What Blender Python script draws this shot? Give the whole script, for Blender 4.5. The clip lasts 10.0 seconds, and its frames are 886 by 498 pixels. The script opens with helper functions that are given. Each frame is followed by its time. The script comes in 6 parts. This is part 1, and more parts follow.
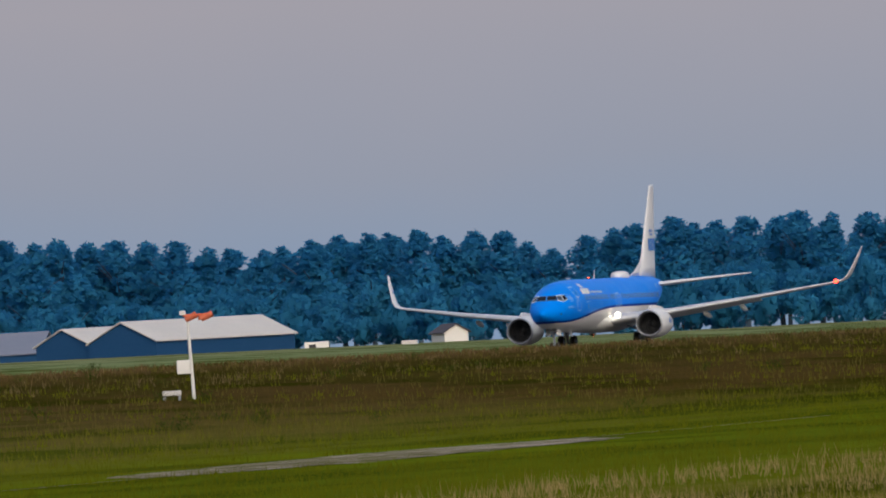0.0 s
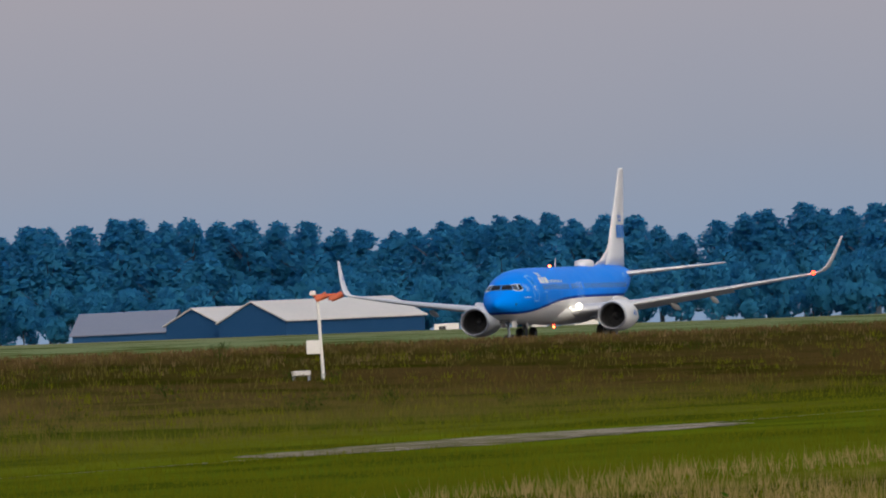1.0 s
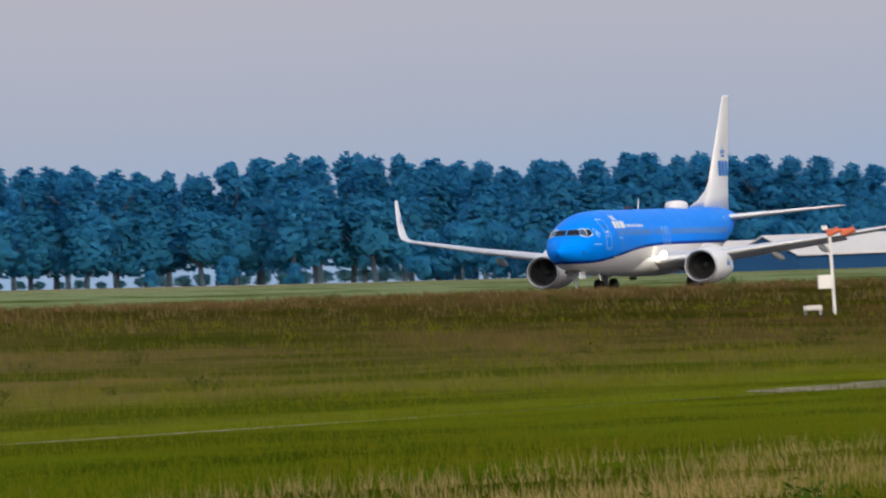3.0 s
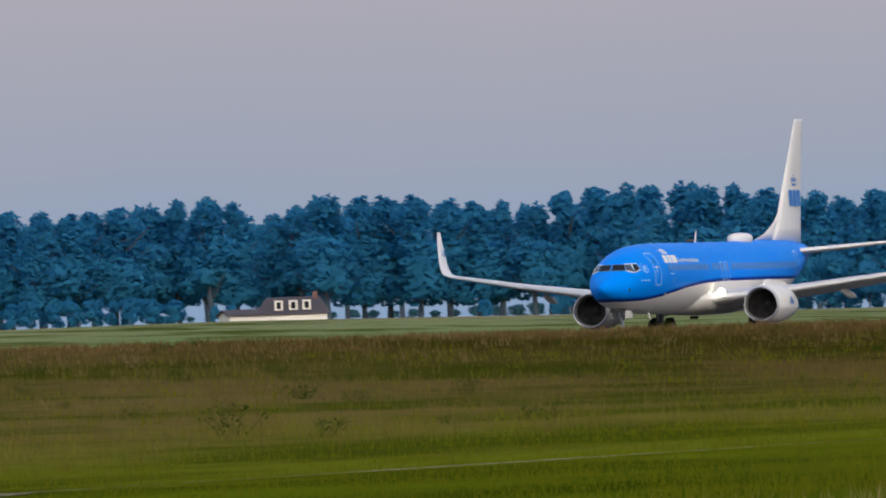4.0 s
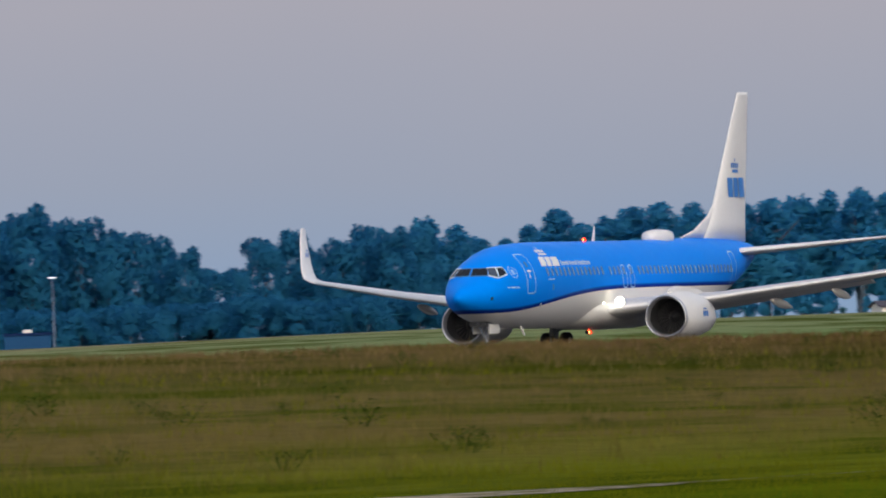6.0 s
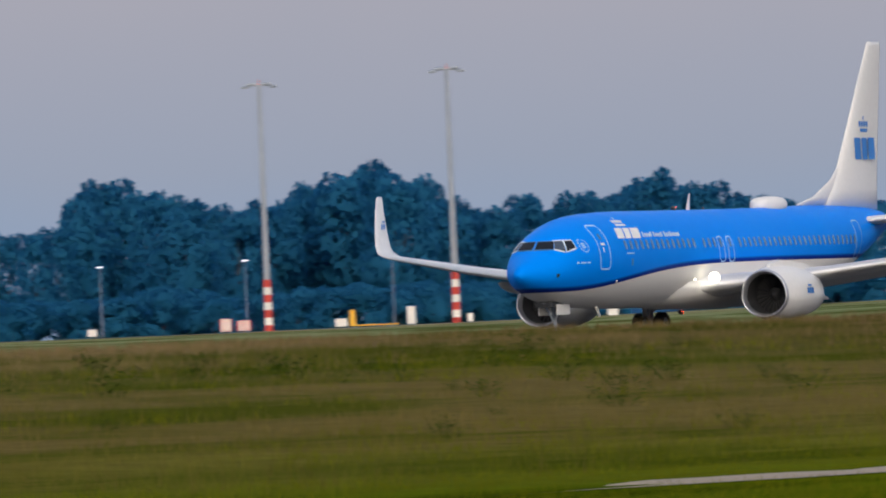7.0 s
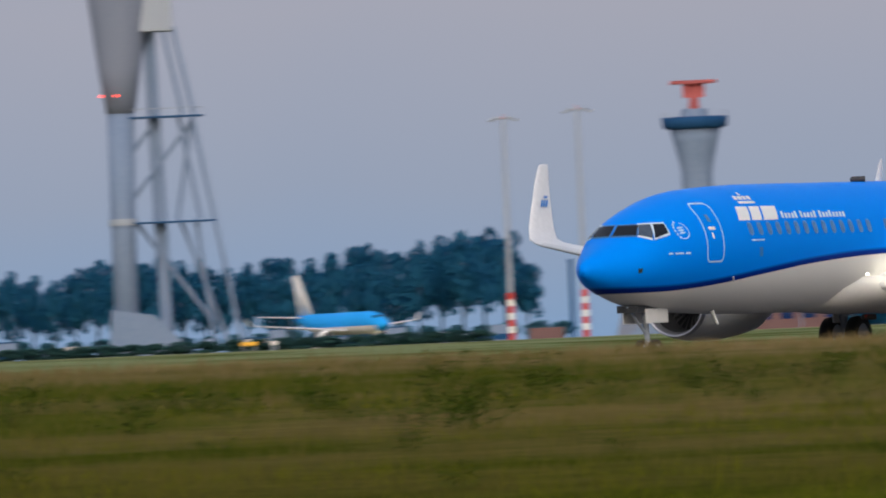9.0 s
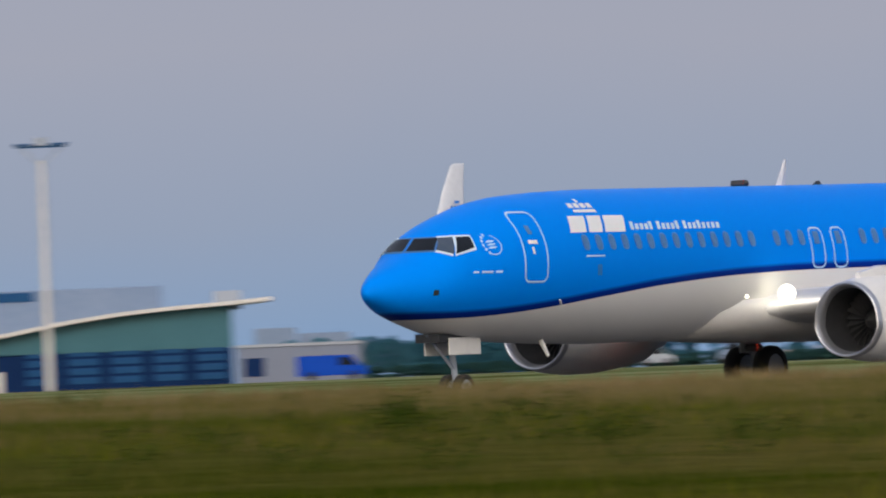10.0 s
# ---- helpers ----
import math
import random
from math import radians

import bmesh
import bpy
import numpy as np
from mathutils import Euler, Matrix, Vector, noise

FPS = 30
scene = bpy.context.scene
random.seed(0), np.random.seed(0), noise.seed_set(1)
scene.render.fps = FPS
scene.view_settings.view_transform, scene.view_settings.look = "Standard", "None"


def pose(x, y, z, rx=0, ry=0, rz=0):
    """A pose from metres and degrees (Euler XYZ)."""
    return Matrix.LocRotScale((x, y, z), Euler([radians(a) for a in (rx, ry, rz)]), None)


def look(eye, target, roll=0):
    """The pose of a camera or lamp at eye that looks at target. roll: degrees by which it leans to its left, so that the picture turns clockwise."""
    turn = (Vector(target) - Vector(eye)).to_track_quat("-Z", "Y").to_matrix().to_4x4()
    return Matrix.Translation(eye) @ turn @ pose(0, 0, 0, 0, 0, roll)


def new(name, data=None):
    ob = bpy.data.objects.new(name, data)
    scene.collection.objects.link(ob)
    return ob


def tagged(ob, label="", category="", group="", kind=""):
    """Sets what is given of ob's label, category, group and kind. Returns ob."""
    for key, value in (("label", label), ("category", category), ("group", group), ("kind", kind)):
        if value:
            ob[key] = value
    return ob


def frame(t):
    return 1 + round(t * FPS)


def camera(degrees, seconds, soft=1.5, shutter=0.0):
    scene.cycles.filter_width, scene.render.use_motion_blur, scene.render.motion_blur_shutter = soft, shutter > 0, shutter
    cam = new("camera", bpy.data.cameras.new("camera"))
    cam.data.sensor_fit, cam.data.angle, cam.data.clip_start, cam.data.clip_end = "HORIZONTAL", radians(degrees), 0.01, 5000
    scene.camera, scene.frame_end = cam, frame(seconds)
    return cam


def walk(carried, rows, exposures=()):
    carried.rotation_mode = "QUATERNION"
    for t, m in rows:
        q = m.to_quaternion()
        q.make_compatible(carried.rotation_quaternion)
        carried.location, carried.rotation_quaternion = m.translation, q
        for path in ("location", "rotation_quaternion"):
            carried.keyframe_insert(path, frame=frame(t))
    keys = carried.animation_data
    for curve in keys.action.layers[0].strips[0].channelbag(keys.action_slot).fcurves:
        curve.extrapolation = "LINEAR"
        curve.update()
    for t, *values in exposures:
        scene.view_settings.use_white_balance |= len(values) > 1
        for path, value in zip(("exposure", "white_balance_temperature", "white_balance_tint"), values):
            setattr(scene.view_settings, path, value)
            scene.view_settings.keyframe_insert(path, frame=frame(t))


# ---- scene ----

# ---- the camera: a long lens on a pan head beside the runway ----
EYE = Vector((0.0, 0.0, 0.13))
cam = camera(3.910, 10.0, soft=1.9, shutter=0.22)


def aim(az, el, roll):
    """A pose that looks along a bearing (degrees clockwise from +y) and a height angle."""
    a, e = radians(az), radians(el)
    way = Vector((math.sin(a) * math.cos(e), math.cos(a) * math.cos(e), math.sin(e)))
    return look(EYE, EYE + 100 * way, roll)


walk(cam, [
    (0.0, aim(78.228, 0.493, -3.468)),
    (0.5, aim(78.041, 0.530, -2.623)),
    (1.0, aim(77.647, 0.447, -2.794)),
    (1.5, aim(77.302, 0.341, -2.573)),
    (2.0, aim(76.264, 0.109, -2.117)),
    (2.5, aim(75.874, -0.017, -2.711)),
    (3.0, aim(75.376, 0.258, -2.411)),
    (3.2, aim(75.049, 0.288, -2.476)),
    (4.3, aim(73.641, 0.492, -2.325)),
    (4.5, aim(73.506, 0.495, -2.484)),
    (5.0, aim(72.904, 0.465, -2.097)),
    (5.2, aim(72.512, 0.484, -2.004)),
    (6.3, aim(70.293, 0.497, -2.154)),
    (6.5, aim(69.697, 0.478, -2.139)),
    (7.0, aim(68.262, 0.462, -2.441)),
    (7.5, aim(66.878, 0.530, -2.082)),
    (8.0, aim(65.101, 0.639, -2.204)),
    (8.5, aim(62.621, 0.699, -2.181)),
    (9.0, aim(60.183, 0.566, -2.525)),
    (9.5, aim(57.745, 0.627, -2.662)),
    (9.8, aim(56.188, 0.678, -2.518)),
    (10.0, aim(54.715, 0.707, -2.277)),
], exposures=[(0, -0.1), (1.5, 0.0), (2.0, 0.3), (2.5, 0.38), (3.2, 0.3), (4.3, 0.08), (6.3, 0.07), (10, 0.06)])

# ---- world and sun: an even overcast evening sky ----
world = bpy.data.worlds.new("overcast_sky")
scene.world = world
world.use_nodes = True
wn = world.node_tree
sky = wn.nodes.new("ShaderNodeTexSky")
sky.sky_type = "NISHITA"
sky.sun_disc = False
sky.sun_elevation = radians(24)
sky.sun_rotation = radians(243)
sky.dust_density = 4.0
cloud = wn.nodes.new("ShaderNodeMix")
cloud.data_type = "RGBA"
cloud.inputs["Factor"].default_value = 0.35
cloud.inputs["B"].default_value = (6.0, 6.1, 7.0, 1)
wn.links.new(sky.outputs["Color"], cloud.inputs["A"])
wn.links.new(cloud.outputs["Result"], wn.nodes["Background"].inputs["Color"])
wn.nodes["Background"].inputs["Strength"].default_value = 0.137

sun = new("sun", bpy.data.lights.new("sun", "SUN"))
sun.data.energy = 0.75
sun.data.angle = radians(24)
sun.data.color = (1.0, 0.95, 0.88)
sun.matrix_world = look((0, 0, 0), (0.80, 0.40, -0.52))


# ---- materials ----
def nodes_of(m):
    m.use_nodes = True
    nt = m.node_tree
    return nt, nt.nodes, nt.nodes["Principled BSDF"]


def make_mat(name, base, second=None, rough=0.6, metal=0.0, scale=1.0, var=0.5, bump=0.0, island=0.0, coat=0.0, gloss=0.5, leaf=0.0):
    """A surface with a coarse and a fine variation between two colours, and a fine relief."""
    m = bpy.data.materials.new(name)
    nt, n, b = nodes_of(m)
    second = second or tuple(c * 0.8 for c in base)
    tc = n.new("ShaderNodeTexCoord")
    big, fine = n.new("ShaderNodeTexNoise"), n.new("ShaderNodeTexNoise")
    big.inputs["Scale"].default_value, fine.inputs["Scale"].default_value = 0.35 * scale, 6.0 * scale
    big.inputs["Detail"].default_value, fine.inputs["Detail"].default_value = 4, 3
    add = n.new("ShaderNodeMath")
    add.operation = "ADD"
    ramp = n.new("ShaderNodeMapRange")
    ramp.inputs["From Min"].default_value, ramp.inputs["From Max"].default_value = 0.75, 1.25
    ramp.inputs["To Max"].default_value = var
    nt.links.new(tc.outputs["Object"], big.inputs["Vector"])
    nt.links.new(tc.outputs["Object"], fine.inputs["Vector"])
    nt.links.new(big.outputs["Fac"], add.inputs[0])
    nt.links.new(fine.outputs["Fac"], add.inputs[1])
    nt.links.new(add.outputs[0], ramp.inputs["Value"])
    mix = n.new("ShaderNodeMix")
    mix.data_type = "RGBA"
    mix.inputs["A"].default_value, mix.inputs["B"].default_value = (*base, 1), (*second, 1)
    factor = ramp.outputs["Result"]
    if island:
        geo = n.new("ShaderNodeNewGeometry")
        more = n.new("ShaderNodeMath")
        more.operation = "MULTIPLY_ADD"
        more.inputs[1].default_value = island
        nt.links.new(geo.outputs["Random Per Island"], more.inputs[0])
        nt.links.new(factor, more.inputs[2])
        factor = more.outputs[0]
    nt.links.new(factor, mix.inputs["Factor"])
    nt.links.new(mix.outputs["Result"], b.inputs["Base Color"])
    b.inputs["Roughness"].default_value, b.inputs["Metallic"].default_value = rough, metal
    b.inputs["Coat Weight"].default_value = coat
    b.inputs["Specular IOR Level"].default_value = gloss
    if bump:
        bp = n.new("ShaderNodeBump")
        bp.inputs["Strength"].default_value = bump
        nt.links.new(fine.outputs["Fac"], bp.inputs["Height"])
        nt.links.new(bp.outputs["Normal"], b.inputs["Normal"])
    if leaf:
        # thin leaves let part of the light through
        thin, both = n.new("ShaderNodeBsdfTranslucent"), n.new("ShaderNodeMixShader")
        both.inputs["Fac"].default_value = leaf
        nt.links.new(mix.outputs["Result"], thin.inputs["Color"])
        nt.links.new(b.outputs["BSDF"], both.inputs[1])
        nt.links.new(thin.outputs["BSDF"], both.inputs[2])
        nt.links.new(both.outputs["Shader"], n["Material Output"].inputs["Surface"])
    return m


def glow_mat(name, colour, strength):
    m = bpy.data.materials.new(name)
    nt, n, b = nodes_of(m)
    b.inputs["Base Color"].default_value = (*colour, 1)
    b.inputs["Emission Color"].default_value = (*colour, 1)
    b.inputs["Emission Strength"].default_value = strength
    return m


def sky_mat():
    """Far cloud: lilac grey above, paling to a cool blue at the horizon."""
    m = bpy.data.materials.new("far_cloud")
    nt, n, b = nodes_of(m)
    tc, sep, ramp = n.new("ShaderNodeTexCoord"), n.new("ShaderNodeSeparateXYZ"), n.new("ShaderNodeValToRGB")
    noise_ = n.new("ShaderNodeTexNoise")
    noise_.inputs["Scale"].default_value = 0.012
    mapr = n.new("ShaderNodeMapRange")
    mapr.inputs["From Min"].default_value, mapr.inputs["From Max"].default_value = 0.0, 140.0
    soft = n.new("ShaderNodeMath")
    soft.operation = "MULTIPLY_ADD"
    soft.inputs[1].default_value = 0.14
    less = n.new("ShaderNodeMath")
    less.operation = "SUBTRACT"
    less.inputs[1].default_value = 0.07
    nt.links.new(tc.outputs["Object"], sep.inputs[0])
    nt.links.new(tc.outputs["Object"], noise_.inputs["Vector"])
    nt.links.new(sep.outputs["Z"], mapr.inputs["Value"])
    nt.links.new(noise_.outputs["Fac"], soft.inputs[0])
    nt.links.new(mapr.outputs["Result"], soft.inputs[2])
    nt.links.new(soft.outputs[0], less.inputs[0])
    nt.links.new(less.outputs[0], ramp.inputs["Fac"])
    e = ramp.color_ramp.elements
    e[0].position, e[0].color = 0.12, (0.232, 0.333, 0.49, 1)
    e[1].position, e[1].color = 0.95, (0.385, 0.37, 0.42, 1)
    mid = e.new(0.5)
    mid.color = (0.315, 0.345, 0.43, 1)
    side, cooler = n.new("ShaderNodeMapRange"), n.new("ShaderNodeMix")
    side.inputs["From Min"].default_value, side.inputs["From Max"].default_value = 1200.0, 2700.0
    cooler.data_type, cooler.blend_type = "RGBA", "MULTIPLY"
    cooler.inputs["B"].default_value = (0.90, 0.985, 1.06, 1)
    nt.links.new(sep.outputs["Y"], side.inputs["Value"])
    nt.links.new(side.outputs["Result"], cooler.inputs["Factor"])
    nt.links.new(ramp.outputs["Color"], cooler.inputs["A"])
    nt.links.new(cooler.outputs["Result"], b.inputs["Emission Color"])
    b.inputs["Emission Strength"].default_value = 1.0
    b.inputs["Base Color"].default_value = (0, 0, 0, 1)
    b.inputs["Roughness"].default_value = 1.0
    b.inputs["Specular IOR Level"].default_value = 0.0
    return m


def livery_mat():
    """Aircraft paint: blue above a swept line, a navy stripe on it, white below."""
    m = bpy.data.materials.new("aircraft_livery")
    nt, n, b = nodes_of(m)
    tc, sep = n.new("ShaderNodeTexCoord"), n.new("ShaderNodeSeparateXYZ")
    nt.links.new(tc.outputs["Object"], sep.inputs[0])
    along = n.new("ShaderNodeMath")
    along.operation = "DIVIDE"
    along.inputs[1].default_value = -40.0
    nt.links.new(sep.outputs["X"], along.inputs[0])
    line = n.new("ShaderNodeValToRGB")
    line.color_ramp.interpolation = "B_SPLINE"
    stops = ((0.0, 2.02), (0.03, 1.97), (0.08, 1.95), (0.13, 2.09), (0.18, 2.31), (0.24, 2.58), (0.31, 2.78), (0.38, 2.86), (0.5, 2.90), (0.95, 2.92))
    e = line.color_ramp.elements
    e[0].position, e[1].position = stops[0][0], stops[-1][0]
    for x, _ in stops[1:-1]:
        e.new(x)
    for el, (x, z) in zip(e, stops):
        el.color = (z / 6, z / 6, z / 6, 1)
    nt.links.new(along.outputs[0], line.inputs["Fac"])
    up = n.new("ShaderNodeMath")
    up.operation = "DIVIDE"
    up.inputs[1].default_value = 6.0
    nt.links.new(sep.outputs["Z"], up.inputs[0])
    over = n.new("ShaderNodeMath")
    over.operation = "SUBTRACT"
    nt.links.new(up.outputs[0], over.inputs[0])
    nt.links.new(line.outputs["Color"], over.inputs[1])
    bands = n.new("ShaderNodeMapRange")
    bands.inputs["From Min"].default_value, bands.inputs["From Max"].default_value = -0.1, 0.1
    nt.links.new(over.outputs[0], bands.inputs["Value"])
    paint = n.new("ShaderNodeValToRGB")
    paint.color_ramp.interpolation = "LINEAR"
    e = paint.color_ramp.elements
    e[0].position, e[0].color = 0.485, (0.78, 0.77, 0.76, 1)
    e[1].position, e[1].color = 0.66, (0.0, 0.235, 0.92, 1)
    navy = e.new(0.5)
    navy.color = (0.002, 0.02, 0.19, 1)
    navy = e.new(0.59)
    navy.color = (0.002, 0.03, 0.30, 1)
    nt.links.new(bands.outputs["Result"], paint.inputs["Fac"])
    dirt = n.new("ShaderNodeTexNoise")
    dirt.inputs["Scale"].default_value, dirt.inputs["Detail"].default_value = 0.9, 6
    nt.links.new(tc.outputs["Object"], dirt.inputs["Vector"])
    worn = n.new("ShaderNodeMapRange")
    worn.inputs["From Min"].default_value, worn.inputs["From Max"].default_value = 0.3, 0.8
    worn.inputs["To Min"].default_value, worn.inputs["To Max"].default_value = 0.3, 0.45
    nt.links.new(dirt.outputs["Fac"], worn.inputs["Value"])
    nt.links.new(paint.outputs["Color"], b.inputs["Base Color"])
    nt.links.new(worn.outputs["Result"], b.inputs["Roughness"])
    b.inputs["Specular IOR Level"].default_value = 0.015
    return m


def ground_mat():
    """Rough grassland in strips along the runway: dry, mown, path verge, seeding grass, far fields."""
    m = bpy.data.materials.new("rough_grassland")
    nt, n, b = nodes_of(m)
    tc, sep = n.new("ShaderNodeTexCoord"), n.new("ShaderNodeSeparateXYZ")
    nt.links.new(tc.outputs["Object"], sep.inputs[0])
    wob, fine = n.new("ShaderNodeTexNoise"), n.new("ShaderNodeTexNoise")
    wob.inputs["Scale"].default_value, wob.inputs["Detail"].default_value = 0.09, 5
    fine.inputs["Scale"].default_value, fine.inputs["Detail"].default_value = 1.3, 6
    for q in (wob, fine):
        nt.links.new(tc.outputs["Object"], q.inputs["Vector"])
    y = n.new("ShaderNodeMath")
    y.operation = "MULTIPLY_ADD"
    y.inputs[1].default_value = 26.0
    nt.links.new(wob.outputs["Fac"], y.inputs[0])
    nt.links.new(sep.outputs["Y"], y.inputs[2])
    span = n.new("ShaderNodeMapRange")
    span.inputs["From Min"].default_value, span.inputs["From Max"].default_value = 13.0, 413.0
    nt.links.new(y.outputs[0], span.inputs["Value"])
    ramp = n.new("ShaderNodeValToRGB")
    # the last bands, the far fields, are made paler to stand for haze
    bands = ((0.0, (0.20, 0.145, 0.05)), (0.055, (0.17, 0.135, 0.035)), (0.075, (0.085, 0.105, 0.006)), (0.10, (0.07, 0.095, 0.006)),
             (0.12, (0.085, 0.11, 0.005)), (0.15, (0.085, 0.088, 0.012)), (0.19, (0.088, 0.07, 0.022)), (0.235, (0.09, 0.072, 0.026)), (0.255, (0.062, 0.062, 0.014)), (0.275, (0.066, 0.060, 0.018)), (0.295, (0.105, 0.083, 0.036)), (0.33, (0.145, 0.108, 0.057)),
             (0.44, (0.13, 0.105, 0.045)), (0.52, (0.085, 0.145, 0.035)), (0.62, (0.085, 0.15, 0.045)), (0.68, (0.13, 0.165, 0.075)), (1.0, (0.19, 0.17, 0.105)))
    e = ramp.color_ramp.elements
    e[0].position, e[1].position = 0.0, 1.0
    for x, _ in bands[1:-1]:
        e.new(x)
    for el, (x, c) in zip(e, bands):
        el.color = (*c, 1)
    nt.links.new(span.outputs["Result"], ramp.inputs["Fac"])
    mul = n.new("ShaderNodeMapRange")
    mul.inputs["From Min"].default_value, mul.inputs["From Max"].default_value = 0.25, 0.75
    mul.inputs["To Min"].default_value, mul.inputs["To Max"].default_value = 1.0, 1.72
    nt.links.new(fine.outputs["Fac"], mul.inputs["Value"])
    mix = n.new("ShaderNodeMix")
    mix.data_type, mix.blend_type = "RGBA", "MULTIPLY"
    mix.inputs["Factor"].default_value = 1.0
    nt.links.new(ramp.outputs["Color"], mix.inputs["A"])
    nt.links.new(mul.outputs["Result"], mix.inputs["B"])
    stretch, patchy = n.new("ShaderNodeMapping"), n.new("ShaderNodeTexNoise")
    stretch.inputs["Scale"].default_value = (0.035, 0.11, 0.1)
    patchy.inputs["Scale"].default_value, patchy.inputs["Detail"].default_value, patchy.inputs["Roughness"].default_value = 1.0, 6, 0.62
    green = n.new("ShaderNodeMapRange")
    green.inputs["From Min"].default_value, green.inputs["From Max"].default_value, green.inputs["To Max"].default_value = 0.48, 0.60, 0.85
    mix2 = n.new("ShaderNodeMix")
    mix2.data_type = "RGBA"
    mix2.inputs["B"].default_value = (0.045, 0.062, 0.004, 1)
    nt.links.new(tc.outputs["Object"], stretch.inputs["Vector"])
    nt.links.new(stretch.outputs["Vector"], patchy.inputs["Vector"])
    nt.links.new(patchy.outputs["Fac"], green.inputs["Value"])
    nt.links.new(green.outputs["Result"], mix2.inputs["Factor"])
    nt.links.new(mix.outputs["Result"], mix2.inputs["A"])
    # towards the near end of the field the colour is multiplied darker and greener
    near_end, mix3 = n.new("ShaderNodeMapRange"), n.new("ShaderNodeMix")
    near_end.inputs["From Min"].default_value, near_end.inputs["From Max"].default_value = 168.0, 122.0
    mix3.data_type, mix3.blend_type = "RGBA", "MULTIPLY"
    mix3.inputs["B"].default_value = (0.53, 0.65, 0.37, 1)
    nt.links.new(sep.outputs["X"], near_end.inputs["Value"])
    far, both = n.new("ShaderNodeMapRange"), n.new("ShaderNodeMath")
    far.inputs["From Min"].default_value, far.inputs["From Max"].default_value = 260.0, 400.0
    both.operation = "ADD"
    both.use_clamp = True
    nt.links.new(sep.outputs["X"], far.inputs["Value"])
    nt.links.new(near_end.outputs["Result"], both.inputs[0])
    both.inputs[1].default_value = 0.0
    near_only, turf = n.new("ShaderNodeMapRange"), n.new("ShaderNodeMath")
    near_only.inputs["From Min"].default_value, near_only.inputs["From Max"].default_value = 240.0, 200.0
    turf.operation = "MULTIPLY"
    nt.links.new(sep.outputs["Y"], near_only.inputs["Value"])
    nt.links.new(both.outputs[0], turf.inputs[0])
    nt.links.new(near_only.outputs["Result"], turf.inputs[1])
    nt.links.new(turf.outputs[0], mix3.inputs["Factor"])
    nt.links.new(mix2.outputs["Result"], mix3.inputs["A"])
    # the far end is multiplied darker and browner
    brown, mix4 = n.new("ShaderNodeMath"), n.new("ShaderNodeMix")
    brown.operation = "MULTIPLY"
    mix4.data_type, mix4.blend_type = "RGBA", "MULTIPLY"
    mix4.inputs["B"].default_value = (0.56, 0.48, 0.42, 1)
    nt.links.new(far.outputs["Result"], brown.inputs[0])
    nt.links.new(near_only.outputs["Result"], brown.inputs[1])
    nt.links.new(brown.outputs[0], mix4.inputs["Factor"])
    nt.links.new(mix3.outputs["Result"], mix4.inputs["A"])
    nt.links.new(mix4.outputs["Result"], b.inputs["Base Color"])
    b.inputs["Roughness"].default_value = 0.95
    b.inputs["Specular IOR Level"].default_value = 0.0
    bp = n.new("ShaderNodeBump")
    bp.inputs["Strength"].default_value = 0.6
    nt.links.new(fine.outputs["Fac"], bp.inputs["Height"])
    nt.links.new(bp.outputs["Normal"], b.inputs["Normal"])
    return m


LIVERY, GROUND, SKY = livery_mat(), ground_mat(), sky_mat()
WHITE = make_mat("aircraft_white", (0.78, 0.77, 0.76), (0.70, 0.70, 0.70), 0.35, var=0.6, coat=0.2)
WING = make_mat("wing_grey", (0.74, 0.75, 0.78), (0.62, 0.63, 0.66), 0.4, var=0.7)
LOGO_WHITE = make_mat("logo_white", (0.82, 0.83, 0.85), rough=0.4, var=0.2)
LOGO_BLUE = make_mat("logo_blue", (0.015, 0.19, 0.60), rough=0.4, var=0.2)
LINE_BLUE = make_mat("door_line", (0.42, 0.66, 0.95), rough=0.4, var=0.2)
GLASS = make_mat("cockpit_glass", (0.012, 0.016, 0.024), rough=0.12, var=0.3, gloss=0.2)
FRAME = make_mat("windscreen_frame", (0.05, 0.16, 0.42), rough=0.4, var=0.2)
LINE_PALE = make_mat("pale_line", (0.60, 0.76, 0.92), rough=0.4, var=0.2)
# side glass has the paleness of its sky reflection in the base colour
GLASS_SIDE_SHEEN = make_mat("side_glass_sheen", (0.05, 0.075, 0.12), (0.08, 0.10, 0.14), 0.12, var=0.6, gloss=0.5)
RIM = make_mat("window_rim", (0.03, 0.20, 0.62), rough=0.4, var=0.2)
CABIN = make_mat("cabin_pane", (0.05, 0.17, 0.42), (0.10, 0.24, 0.5), 0.25)
STEEL = make_mat("bare_metal", (0.66, 0.67, 0.70), (0.5, 0.5, 0.53), 0.28, 0.9)
LEADING = make_mat("leading_edge_metal", (0.66, 0.67, 0.70), (0.56, 0.57, 0.60), 0.42, 0.45)
LIP = make_mat("intake_lip_metal", (0.55, 0.56, 0.60), (0.45, 0.46, 0.5), 0.38, 0.85)
DARK = make_mat("engine_dark", (0.02, 0.022, 0.026), (0.05, 0.05, 0.055), 0.5)
RUBBER = make_mat("tyre_rubber", (0.02, 0.02, 0.022), rough=0.85)
# grey pushed towards blue to carry the haze over the far masts
GREY = make_mat("haze_blued_grey", (0.32, 0.36, 0.43), (0.26, 0.30, 0.37), 0.6, 0.0)
CONCRETE = make_mat("pale_concrete", (0.40, 0.40, 0.40), (0.30, 0.30, 0.31), 0.85, scale=0.5)
PALE = make_mat("pale_cladding", (0.62, 0.60, 0.58), (0.5, 0.5, 0.5), 0.6, scale=0.4)
